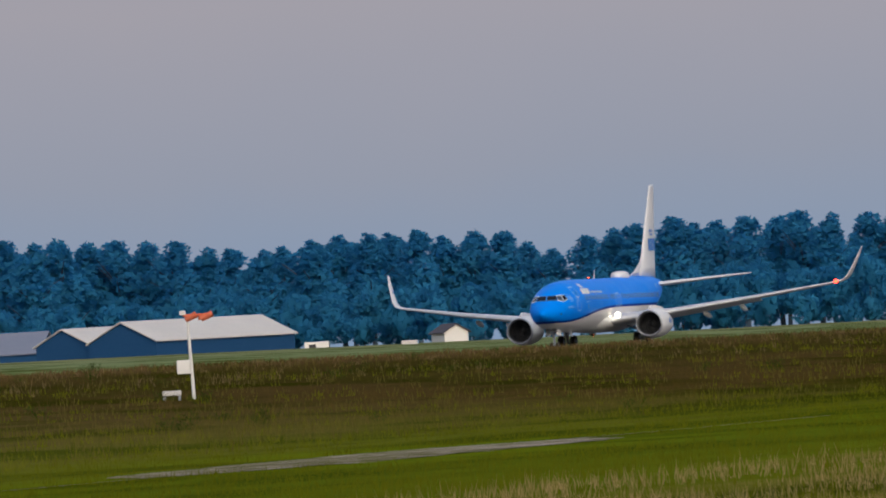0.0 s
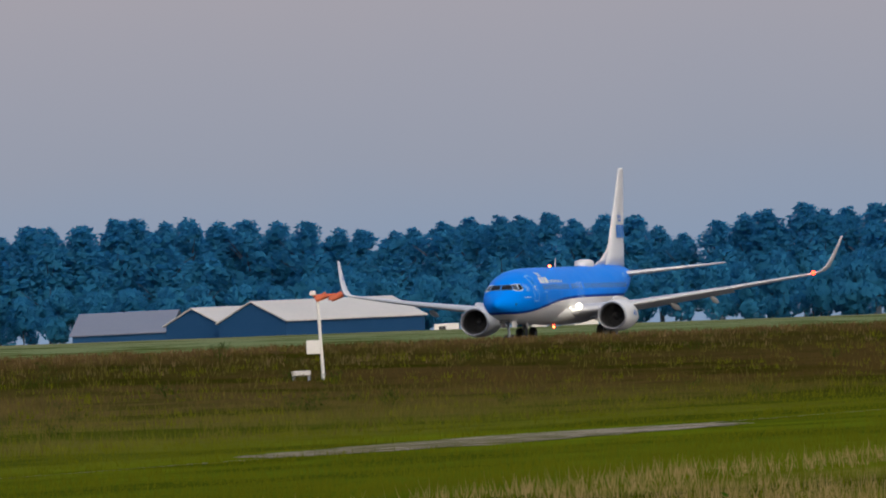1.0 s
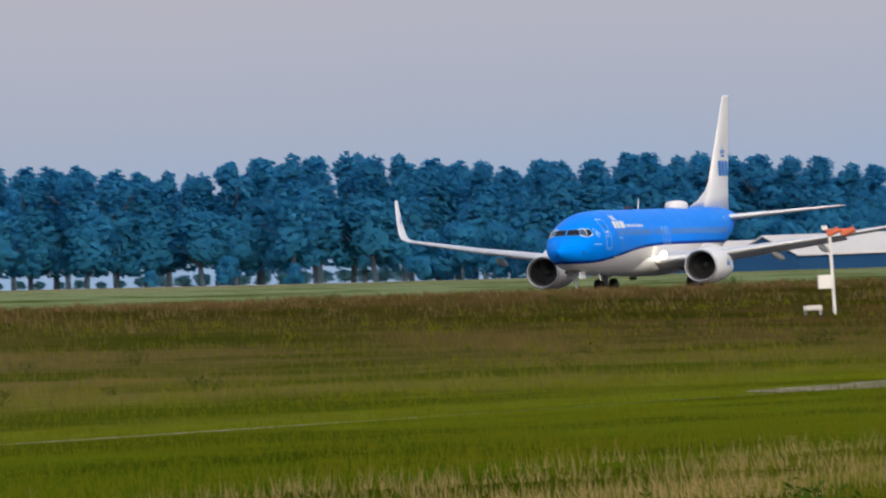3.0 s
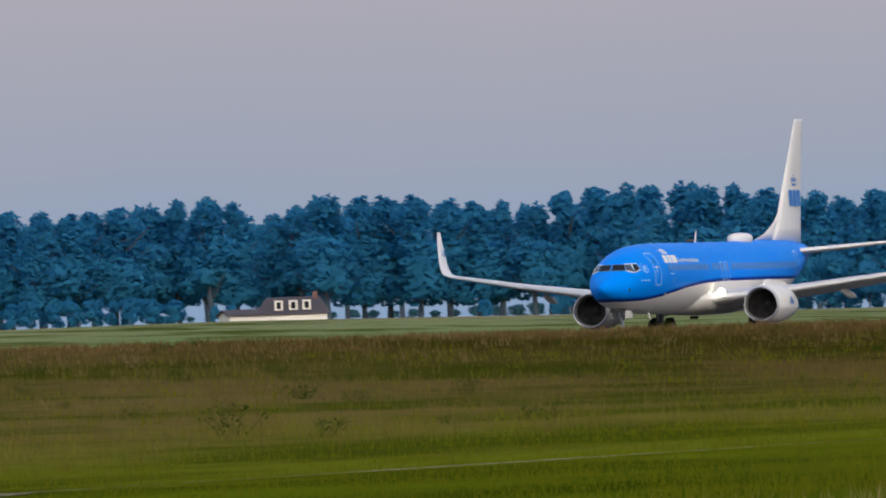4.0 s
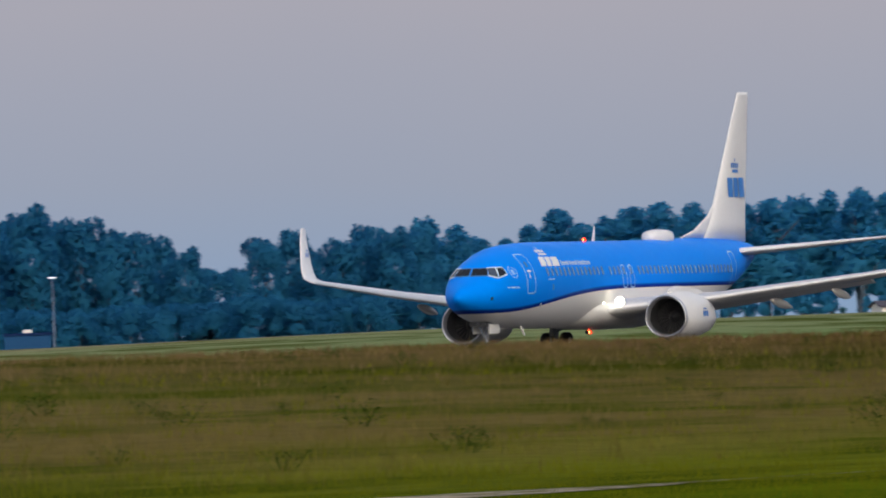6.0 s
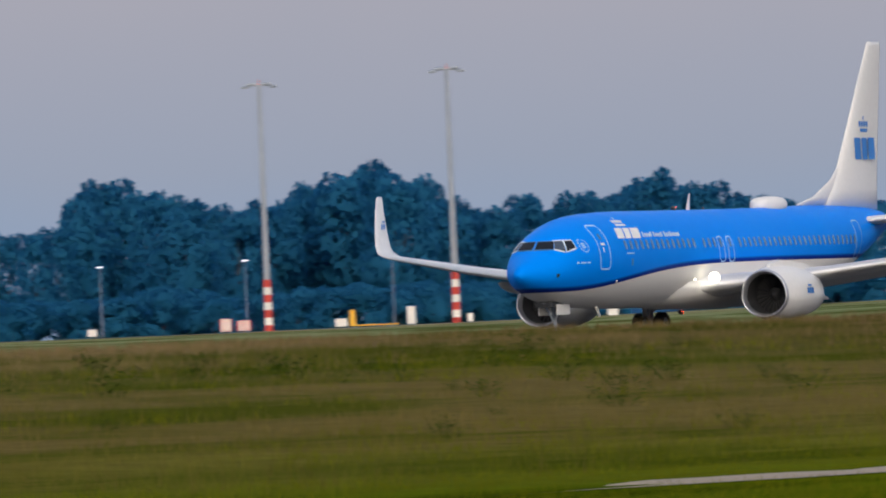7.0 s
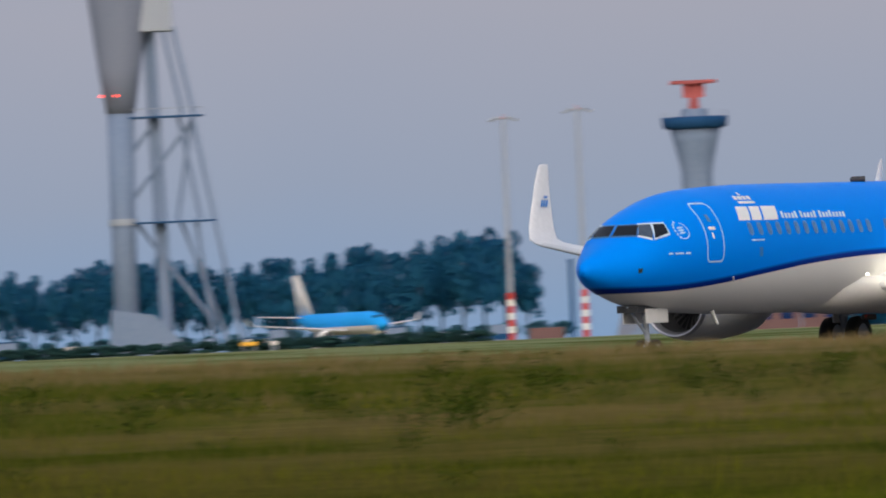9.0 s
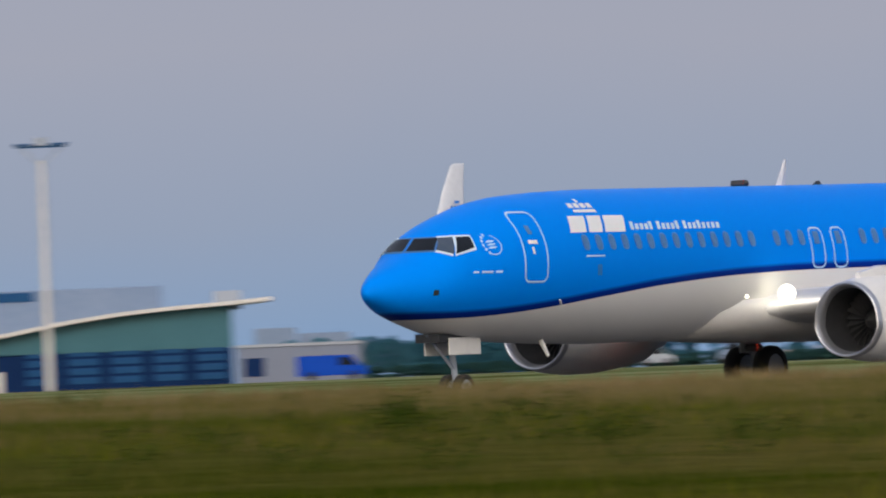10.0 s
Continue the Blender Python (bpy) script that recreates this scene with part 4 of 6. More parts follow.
        part("axle", tube((-19.6, 2.70 * s - 0.5, 0.56), (-19.6, 2.70 * s + 0.5, 0.56), 0.08), GREY, gear)
        part("side_brace", tube((-19.5, 2.8 * s, 1.1), (-19.5, 1.3 * s, 1.7), 0.06), GREY, gear)
        part("leg_door", box(-19.95, -19.2, 2.86 * s - 0.02, 2.86 * s + 0.02, 0.95, 2.1), PAINT, gear)
        for q in (-0.43, 0.43):
            wheel("main_wheel", (-19.6, 2.70 * s + q, 0.56), 0.56, 0.38, gear)
    return plane


AIRLINER = build_airliner()


# ---- trees ----
def crown_mesh(name, lobes, leaf, per, seed, mat):
    """Leaf clumps as small bent plates spread over and inside lobes (x, y, z, rx, ry, rz)."""
    rng = np.random.default_rng(seed)
    verts, faces, norms = [], [], []
    for x, y, z, rx, ry, rz in lobes:
        k = max(12, int(per * (rx * ry + rx * rz + ry * rz) / 3))
        d = rng.normal(size=(k, 3))
        d /= np.linalg.norm(d, axis=1, keepdims=True)
        r = rng.uniform(0.55, 1.05, k) ** 0.6
        c = np.stack([x + d[:, 0] * rx * r, y + d[:, 1] * ry * r, z + d[:, 2] * rz * r], 1)
        for q in c:
            a = rng.normal(size=3)
            a /= np.linalg.norm(a)
            b = np.cross(a, rng.normal(size=3))
            b /= np.linalg.norm(b)
            s = leaf * rng.uniform(0.6, 1.3)
            n_ = np.cross(a, b) * s * 0.3
            i = len(verts)
            out = (q - np.array([x * 0.6, y * 0.6, z - 0.35 * rz])) / np.array([rx, ry, rz])
            out /= max(1e-6, np.linalg.norm(out))
            whole = np.array([q[0], q[1], (q[2] - 4.0) * 0.5])
            out = 0.2 * out + 0.8 * whole / max(1e-6, np.linalg.norm(whole)) + np.array([0, 0, 0.3])
            out /= max(1e-6, np.linalg.norm(out))
            norms += [tuple(out)] * 3
            turn = np.dot(np.cross(b, a), out) > 0
            verts += [tuple(q - a * s * 0.6 - b * s * 0.45), tuple(q + b * s * 0.6 + n_ - a * s * 0.2), tuple(q + a * s * 0.7 - b * s * 0.1)]
            faces.append((i, i + 1, i + 2) if turn else (i + 2, i + 1, i))
    me = bpy.data.meshes.new(name)
    me.from_pydata(verts, [], faces)
    me.polygons.foreach_set("use_smooth", [True] * len(faces))
    me.normals_split_custom_set_from_vertices(norms)
    me.materials.append(mat)
    return me


def trunk_mesh(name, hgt, r, limbs, seed):
    rng = random.Random(seed)
    bm = bmesh.new()
    add_tube(bm, (0, 0, -0.3), (rng.uniform(-.2, .2), rng.uniform(-.2, .2), hgt * 0.45), r, r * 0.7, 8)
    add_tube(bm, (0, 0, hgt * 0.42), (rng.uniform(-.4, .4), rng.uniform(-.4, .4), hgt * 0.9), r * 0.7, r * 0.15, 7)
    for k in range(limbs):
        a = rng.uniform(0, 6.283)
        z = hgt * rng.uniform(0.16, 0.65)
        ln = hgt * rng.uniform(0.12, 0.22)
        add_tube(bm, (0, 0, z), (ln * math.cos(a), ln * math.sin(a), z + ln * rng.uniform(0.8, 1.5)), r * 0.35, r * 0.08, 5)
    me = bpy.data.meshes.new(name)
    bm.to_mesh(me)
    bm.free()
    me.materials.append(BARK_HAZED)
    return me


def tree_kind(style, seed, mat):
    """Meshes for one tree ten metres tall: (trunk, crown)."""
    rng = random.Random(seed)
    lobes = []
    if style == "poplar":
        foot = rng.uniform(2.0, 3.4)
        for k in range(26):
            t = rng.uniform(0, 1)
            z = foot + (9.0 - foot) * t
            w = (1.7 - 0.62 * t * t) * rng.uniform(0.5, 0.8)
            a, r = rng.uniform(0, 6.283), rng.uniform(0.3, 1.2) * (1 - 0.55 * t * t)
            lobes.append((r * math.cos(a), r * math.sin(a), z, w * 0.85, w * 0.85, w * rng.uniform(0.9, 1.3)))
        for k in range(5):
            lobes.append((rng.uniform(-0.4, 0.4), rng.uniform(-0.4, 0.4), 8.9 + rng.uniform(-0.4, 0.5), 0.36, 0.36, 0.7))
        for k in range(9):
            a = rng.uniform(0, 6.283)
            lobes.append((1.3 * math.cos(a), 1.3 * math.sin(a), foot + rng.uniform(-0.9, 0.4), 0.55, 0.55, 0.6))
        trunk = trunk_mesh("trunk", 9.2, 0.17, 9, seed)
    elif style == "broad":
        for k in range(24):
            a, t = rng.uniform(0, 6.283), rng.uniform(0, 1)
            r = rng.uniform(0.3, 2.9) * math.sqrt(max(0.05, 1 - (t - 0.35) ** 2 * 1.7))
            lobes.append((r * math.cos(a), r * math.sin(a), 1.8 + 7.0 * t, rng.uniform(0.8, 1.5), rng.uniform(0.8, 1.5), rng.uniform(0.7, 1.2)))
        lobes.append((0, 0, 5.2, 2.6, 2.6, 3.6))
        trunk = trunk_mesh("trunk", 8.0, 0.26, 8, seed)
    elif style == "grove":  # a high crown over a bare trunk
        for k in range(22):
            a, t = rng.uniform(0, 6.283), rng.uniform(0, 1)
            r = rng.uniform(0.3, 2.9) * math.sqrt(max(0.05, 1 - (t - 0.35) ** 2 * 1.7))
            lobes.append((r * math.cos(a), r * math.sin(a), 2.5 + 6.4 * t, rng.uniform(0.8, 1.4), rng.uniform(0.8, 1.4), rng.uniform(0.6, 1.0)))
        lobes.append((0, 0, 5.9, 2.5, 2.5, 2.7))
        trunk = trunk_mesh("trunk", 8.0, 0.22, 6, seed)
    else:  # a shrub that reaches the ground
        for k in range(20):
            a, t = rng.uniform(0, 6.283), rng.uniform(0, 1)
            r = rng.uniform(0.5, 5.0) * math.sqrt(1 - 0.75 * t)
            lobes.append((r * math.cos(a), r * math.sin(a), 0.6 + 7.6 * t, rng.uniform(1.3, 2.2), rng.uniform(1.3, 2.2), rng.uniform(1.0, 1.9)))
        trunk = trunk_mesh("trunk", 6.0, 0.2, 6, seed)
    leaf = {"poplar": 0.31, "broad": 0.38, "grove": 0.38, "shrub": 0.55}[style]
    per = {"poplar": 170, "broad": 110, "grove": 110, "shrub": 66}[style]
    return trunk, crown_mesh("crown", lobes, leaf, per, seed + 7, mat)


def profile(points, az):
    xs = [p[0] for p in points]
    return float(np.interp(az, xs, [p[1] for p in points]))


def plant(kinds, az, dist, top_el, rng, label, group, name="tree", wide=1.0, sink=0.0):
    trunk, crown = kinds[rng.randrange(len(kinds))]
    p = spot(az, dist)
    hgt = max(1.5, high(top_el, dist) - p.z)
    s = hgt / 10.0
    w = s * wide * rng.uniform(0.9, 1.12)
    t = new(name)
    t.matrix_world = pose(p.x, p.y, p.z - sink, 0, 0, rng.uniform(0, 360)) @ Matrix.Diagonal((w, w, s, 1))
    tagged(t, label, "tree" if name == "tree" else "bush", group)
    for n_, me in (("trunk", trunk), ("crown", crown)):
        o = new(n_, me)
        o.parent = t
    return t


ROW_TOPS = ((70.9, .63), (71.05, .634), (71.25, .50), (71.50, .661), (71.68, .574), (71.78, .653), (72.1, .671), (72.35, .65), (72.65, .689), (72.95, .703), (73.17, .607), (73.38, .694),
            (73.86, .684), (74.30, .60), (74.53, .68), (75.26, .665), (75.7, .612), (76.28, .619), (76.92, .595), (77.42, .515), (77.75, .59), (78.57, .525), (78.68, .41), (78.77, .488), (79.1, .55), (79.72, .555), (80.17, .50), (82.5, .5))
WOOD_TOPS_A = ((61.4, .30), (61.57, .34), (61.83, .469), (61.95, .60), (62.04, .661), (62.12, .6), (62.15, .469), (62.38, .448), (62.42, .45), (62.44, .70), (62.56, .728), (62.66, .625), (62.76, .78), (63.45, .77),
               (63.95, .71), (64.27, .649), (64.44, .655), (64.54, .526), (64.67, .634), (64.94, .598), (65.09, .518), (65.24, .654), (65.45, .654), (65.72, .625), (66.1, .6), (66.24, .406), (66.35, .60), (66.52, .546))
WOOD_TOPS_B = ((66.56, .60), (66.6, .742), (66.76, .80), (67.06, .757), (67.31, .63), (67.56, .718), (67.77, .835), (67.92, .858), (68.2, .803), (68.36, .635), (68.64, .648), (68.81, .629), (69.0, .70), (69.02, .709),
               (69.22, .759), (69.42, .694), (69.49, .629), (69.89, .564), (69.98, .461), (70.1, .431), (70.2, .45), (70.24, .646), (70.39, .595), (70.43, .469), (70.55, .55), (70.64, .673), (70.81, .579), (71.0, .63))
FAR_TOPS = ((55.0, .3), (55.31, .3), (55.33, .506), (55.42, .527), (55.8, .50), (56.4, .504), (56.66, .555), (56.88, .594), (57.28, .596), (57.48, .554), (57.86, .579), (58.23, .567), (58.47, .519), (58.73, .608),
            (59.22, .548), (59.47, .55), (59.87, .607), (59.97, .553), (60.08, .636), (60.43, .67), (60.6, .45), (60.75, .3))


def build_trees():
    rng = random.Random(5)
    poplars = [tree_kind("poplar", 11 + k, LEAF_FAR_HAZED) for k in range(5)]
    broads = [tree_kind("broad", 31 + k, LEAF_MID_HAZED) for k in range(4)]
    shrubs = [tree_kind("shrub", 51 + k, LEAF_MID_HAZED) for k in range(3)]
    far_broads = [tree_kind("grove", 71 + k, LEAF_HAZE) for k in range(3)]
    far_shrubs = [tree_kind("shrub", 81 + k, LEAF_FAR_HAZED) for k in range(3)]
    pale_broads = [tree_kind("broad", 91 + k, LEAF_PALE_HAZED) for k in range(2)]
    hedges = [tree_kind("shrub", 95 + k, LEAF_HEDGE_HAZED) for k in range(2)]
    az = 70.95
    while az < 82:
        plant(poplars, az + rng.uniform(-.02, .02), 2200 + rng.uniform(-12, 12), profile(ROW_TOPS, az) + 0.022 + rng.uniform(-.012, .012), rng, "tall dark poplar in a long row, tinted blue for haze", "poplar row", wide=1.42 if 72.6 < az < 75.2 else 1.5)
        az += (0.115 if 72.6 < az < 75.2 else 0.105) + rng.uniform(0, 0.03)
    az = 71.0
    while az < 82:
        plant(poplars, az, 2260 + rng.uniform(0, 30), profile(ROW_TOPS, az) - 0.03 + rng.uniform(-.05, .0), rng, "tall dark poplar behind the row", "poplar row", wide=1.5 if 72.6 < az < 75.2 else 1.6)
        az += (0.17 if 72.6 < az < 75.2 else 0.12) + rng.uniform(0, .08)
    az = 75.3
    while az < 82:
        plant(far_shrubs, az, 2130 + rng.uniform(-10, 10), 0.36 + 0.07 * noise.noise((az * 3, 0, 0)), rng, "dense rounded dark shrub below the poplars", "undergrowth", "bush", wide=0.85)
        az += 0.16
    az = 72.75
    while az < 75.3:
        # thinner growth with gaps where the sky shows between the trunks
        if noise.noise((az * 6, 3, 0)) > (0.1 if az < 73.2 else 0.34):
            plant(far_shrubs, az, 2150 + rng.uniform(-8, 8), 0.25 + 0.07 * noise.noise((az * 4, 7, 0)), rng, "ragged dark shrub between poplar trunks", "undergrowth", "bush", wide=0.8)
        az += 0.07
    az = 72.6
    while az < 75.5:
        # a low wood far behind, seen between the trunks, haze in its colour
        plant(pale_broads, az, 2950 + rng.uniform(-30, 30), 0.19 + 0.03 * noise.noise((az * 5, 11, 0)), rng, "low haze-tinted tree far behind the poplars", "distant wood", wide=2.2)
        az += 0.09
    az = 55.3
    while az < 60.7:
        # haze-coloured trees added to fill the bright gaps under the far crowns
        plant(pale_broads, az, 3000 + rng.uniform(-30, 30), 0.235 + 0.03 * noise.noise((az * 5, 17, 0)), rng, "added haze-tinted filler tree beyond the apron", "distant wood", wide=2.4)
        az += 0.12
    az = 71.0
    while az < 72.75:
        plant(far_shrubs, az, 2060, 0.285 + rng.uniform(-.01, .02), rng, "clipped dark hedge bush", "field hedge", "bush", wide=1.0)
        az += 0.09
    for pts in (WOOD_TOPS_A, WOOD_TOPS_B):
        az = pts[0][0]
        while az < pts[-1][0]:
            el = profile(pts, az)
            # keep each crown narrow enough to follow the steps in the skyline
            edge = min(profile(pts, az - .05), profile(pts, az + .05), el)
            plant(broads, az, 1600 + rng.uniform(-30, 30), (edge + 2 * el) / 3 + 0.056 + rng.uniform(-.012, .01), rng, "dark haze-tinted broadleaf tree at the edge of the airfield", "airfield wood", wide=0.72 if el > 0.55 else 0.9)
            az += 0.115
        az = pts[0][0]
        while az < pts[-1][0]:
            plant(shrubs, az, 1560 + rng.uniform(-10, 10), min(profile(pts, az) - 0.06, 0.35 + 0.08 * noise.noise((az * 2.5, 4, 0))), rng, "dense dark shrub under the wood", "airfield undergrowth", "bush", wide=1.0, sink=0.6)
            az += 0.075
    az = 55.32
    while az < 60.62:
        plant(far_broads, az, 2700 + rng.uniform(-30, 30), profile(FAR_TOPS, az) + 0.02 + rng.uniform(-.015, .008), rng, "haze-tinted broadleaf tree far behind the airport", "far wood", wide=0.62)
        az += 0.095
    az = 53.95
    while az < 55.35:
        plant(pale_broads, az, 1950 + rng.uniform(-20, 20), 0.335 + rng.uniform(-.02, .02), rng, "haze-tinted low tree behind the fire station", "station trees", wide=1.1)
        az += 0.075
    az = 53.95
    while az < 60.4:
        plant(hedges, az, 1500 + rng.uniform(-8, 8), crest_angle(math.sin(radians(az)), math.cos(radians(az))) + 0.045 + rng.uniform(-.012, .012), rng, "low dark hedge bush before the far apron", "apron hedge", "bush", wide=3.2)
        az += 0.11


# ---- buildings and masts of the airfield ----
def gabled(name, az, dist, w, ln, eave, ridge, turn, wall, roof, label, over=0.4):
    """A gabled building: its gable to the front; eave and ridge as height angles."""
    t = thing(name, facing(az, dist, turn), label, "building")
    z0 = t.matrix_world.translation.z
    e, r = high(eave, dist) - z0, high(ridge, dist) - z0
    h_ = w / 2
    v = [(-h_, 0, -1), (h_, 0, -1), (h_, 0, e), (0, 0, r), (-h_, 0, e)]
    verts = v + [(x, ln, z) for x, _, z in v]
    faces = [(0, 1, 2, 3, 4), (9, 8, 7, 6, 5), (1, 6, 7, 2), (5, 0, 4, 9), (0, 5, 6, 1)]
    mesh_part("wall", verts, faces, wall, t)
    for s in (1, -1):
        dz = (r - e) / h_ * over
        a = [(0, -over, r + 0.03), (0, ln + over, r + 0.03), (s * (h_ + over), ln + over, e - dz + 0.03), (s * (h_ + over), -over, e - dz + 0.03)]
        mesh_part("roof", a + [(x, y, z + 0.18) for x, y, z in a], [(0, 1, 2, 3), (7, 6, 5, 4), (0, 4, 5, 1), (1, 5, 6, 2), (2, 6, 7, 3), (3, 7, 4, 0)], roof, t)
    return t


def block(name, az0, az1, dist, el0, el1, mat, label, category="building", depth=None, turn=0.0, bevel=0.05, trim=None):
    """An upright box between two bearings, from the ground to a height angle, with a parapet."""
    az = (az0 + az1) / 2
    t = thing(name, facing(az, dist, turn), label, category)
    w = dist * math.tan(radians(az1 - az0)) / 2
    z0 = t.matrix_world.translation.z
    top, low = high(el1, dist) - z0, (high(el0, dist) - z0 if el0 is not None else -0.5)
    depth = depth or w * 1.2
    part("body", box(-w, w, 0, depth, min(low, -0.2) if el0 is None else low, top, bevel=bevel), mat, t)
    if trim:
        part("roof_edge", box(-w - .1, w + .1, -.1, depth + .1, top + .003, top + 0.25), trim, t, "pale roof edge")
    return t, w, top


def build_mast(az, dist, top_el, banded=True, group="lighting masts"):
    p = spot(az, dist)
    t = thing("lighting_mast", pose(p.x, p.y, p.z, 0, 0, -az), "tall grey lighting mast with red and white banded foot" if banded else "tall grey lighting mast", "lamp mast", group)
    hgt = high(top_el, dist) - p.z
    part("pole", tube((0, 0, -1), (0, 0, hgt), 0.42, 0.2, seg=14), GREY, t)
    if banded:
        band = (high(0.36, dist) - p.z) / 7
        for k in range(7):
            r0, r1 = 0.46 - 0.0035 * k, 0.46 - 0.0035 * (k + 1)
            part("band", tube((0, 0, k * band), (0, 0, (k + 1) * band), r0, r1, seg=14), RED if k % 2 == 0 else PAINT, t)
    part("crossarm", box(-1.5, 1.5, -0.12, 0.12, hgt, hgt + 0.16), GREY, t, "grey lamp crossarm")
    for x in (-1.5, -0.8, 0.8, 1.5):
        lamp = box(-0.42, 0.42, -0.3, 0.3, -0.12, 0.12, bevel=0.04, m=pose(x, -0.1, hgt - 0.08 if abs(x) > 1 else hgt + 0.24, 12, 0, 0))
        part("floodlight", lamp, GREY, t, "flat grey floodlight")
    part("finial", tube((0, 0, hgt), (0, 0, hgt + 0.7), 0.12, 0.03, seg=8), ORANGE, t, "small red obstruction light")


def build_street_lamp(az, dist, top_el):
    p = spot(az, dist)
    t = thing("street_lamp", pose(p.x, p.y, p.z, 0, 0, -az), "slim grey street lamp with a pale lit head", "lamp", "street lamps")
    hgt = high(top_el, dist) - p.z
    part("pole", tube((0, 0, -0.5), (0, 0, hgt), 0.08, 0.05, seg=8), HAZE_TINT, t)
    part("head", box(-0.35, 0.3, -0.12, 0.12, hgt - 0.02, hgt + 0.09, bevel=0.02), LAMP_COOL, t, "pale glowing lamp head")


def build_sensor():
    """The sensor mast in the near grass."""
    az, dist = 77.085, 410
    p = spot(az, dist)
    t = thing("sensor_mast", pose(p.x, p.y, p.z, 0, 0, -az), "white sensor mast with orange head in tall grass", "mast")
    hgt = high(0.262, dist) - p.z
    part("pole", tube((0.06, 0, -0.3), (-0.02, 0, hgt), 0.055, 0.05, seg=14), PAINT, t, "white painted pole")
    arm = part("arm", box(-0.15, 0.72, -0.07, 0.07, hgt + 0.0, hgt + 0.09, bevel=0.02), ORANGE, t, "orange crossarm")
    for x in (0.12, 0.62):
        part("hood", tube((x - 0.2, -0.04, hgt - 0.1), (x + 0.16, -0.02, hgt + 0.07), 0.08, 0.11, seg=14), ORANGE, arm, "orange sensor hood")
    part("collar", tube((0.42, 0, hgt - 0.12), (0.42, 0, hgt + 0.05), 0.1, 0.07, seg=12), ORANGE, arm)
    part("cap", box(-0.26, -0.06, -0.09, 0.09, hgt + 0.06, hgt + 0.2, bevel=0.02), PAINT, t, "white sensor cap")
    z = high(0.045, dist) - p.z
    part("control_box", box(-0.44, -0.02, -0.16, 0.1, z - 0.24, z + 0.2, bevel=0.02), PAINT, t, "white control box")
    part("bracket", tube((-0.02, 0, z - 0.26), (0.05, 0, z - 0.4), 0.05, 0.03, seg=8), DARK, t)
    q = spot(az - 0.09, dist - 3)
    c = thing("junction_box", pose(q.x, q.y, q.z, 0, 0, -az), "low white junction box on two legs in grass", "box")
    part("housing", box(-0.3, 0.3, -0.15, 0.15, 0.16, 0.32, bevel=0.02), PALE, c)
    for x in (-0.24, 0.24):
        part("leg", box(x - 0.04, x + 0.04, -0.05, 0.05, -0.1, 0.16), GREY, c)


def build_house():
    d = 1900
    t = thing("farmhouse", facing(73.228, d), "dark roofed white farmhouse with three dormers", "house")
    z0 = t.matrix_world.translation.z
    e, r = high(0.184, d) - z0, high(0.262, d) - z0
    w = 5.2
    part("wall", box(-w, w, 0, 8, -1, e), PAINT, t, "white rendered wall")
    verts = [(-w - .4, -.4, e), (w + .4, -.4, e), (w + .4, 8.4, e), (-w - .4, 8.4, e), (-w + 1.6, 4, r), (w - 0.9, 4, r)]
    mesh_part("roof", verts, [(0, 1, 5, 4), (1, 2, 5), (2, 3, 4, 5), (3, 0, 4), (3, 2, 1, 0)], TILE, t, "dark tiled hipped roof")
    for az in (73.173, 73.237, 73.296):
        x = d * math.tan(radians(az - 73.228))
        k = part("dormer", box(x - 0.62, x + 0.62, 0.3, 3.4, high(0.204, d) - z0, high(0.247, d) - z0), PAINT, t, "white dormer window")
        part("pane", box(x - 0.32, x + 0.32, 0.24, 0.297, high(0.21, d) - z0, high(0.24, d) - z0), GLASS, k, "dark window pane")
    part("chimney", box(3.2, 3.9, 3.4, 4.2, r - 0.8, r + 0.7), BRICK, t, "brick chimney")
    gabled("outbuilding", 72.93, d, 4.6, 7, 0.187, 0.208, -70, PAINT, TILE, "low white outbuilding with dark roof")
    gabled("cottage", 78.264, 2050, 4.0, 6, 0.125, 0.158, 20, PAINT, TILE, "small pale cottage among dark trees")


def build_hangars():
    gabled("farm_shed", 76.79, 2000, 12.6, 38, 0.166, 0.252, -35, SLATE, PALE, "dark blue clad shed with pale metal roof")
    gabled("farm_shed", 76.528, 2010, 10.2, 24, 0.166, 0.236, -35, SLATE, PALE, "smaller dark blue clad shed with pale roof")
    gabled("barn", 76.46, 2060, 15, 15.5, 0.142, 0.232, 78, SLATE, ROOFGREY, "long low barn with dull grey roof")
    t, w, top = block("site_hut", 77.592, 77.70, 1500, None, 0.118, PAINT, "small white site hut", bevel=0.03)
    part("doorway", box(-0.9, -0.1, -0.06, 0.0, 0.0, top - 0.3), DARK, t, "dark doorway")
    block("site_hut", 78.02, 78.09, 1500, None, 0.10, PALE, "low pale hut beside a field", bevel=0.03)


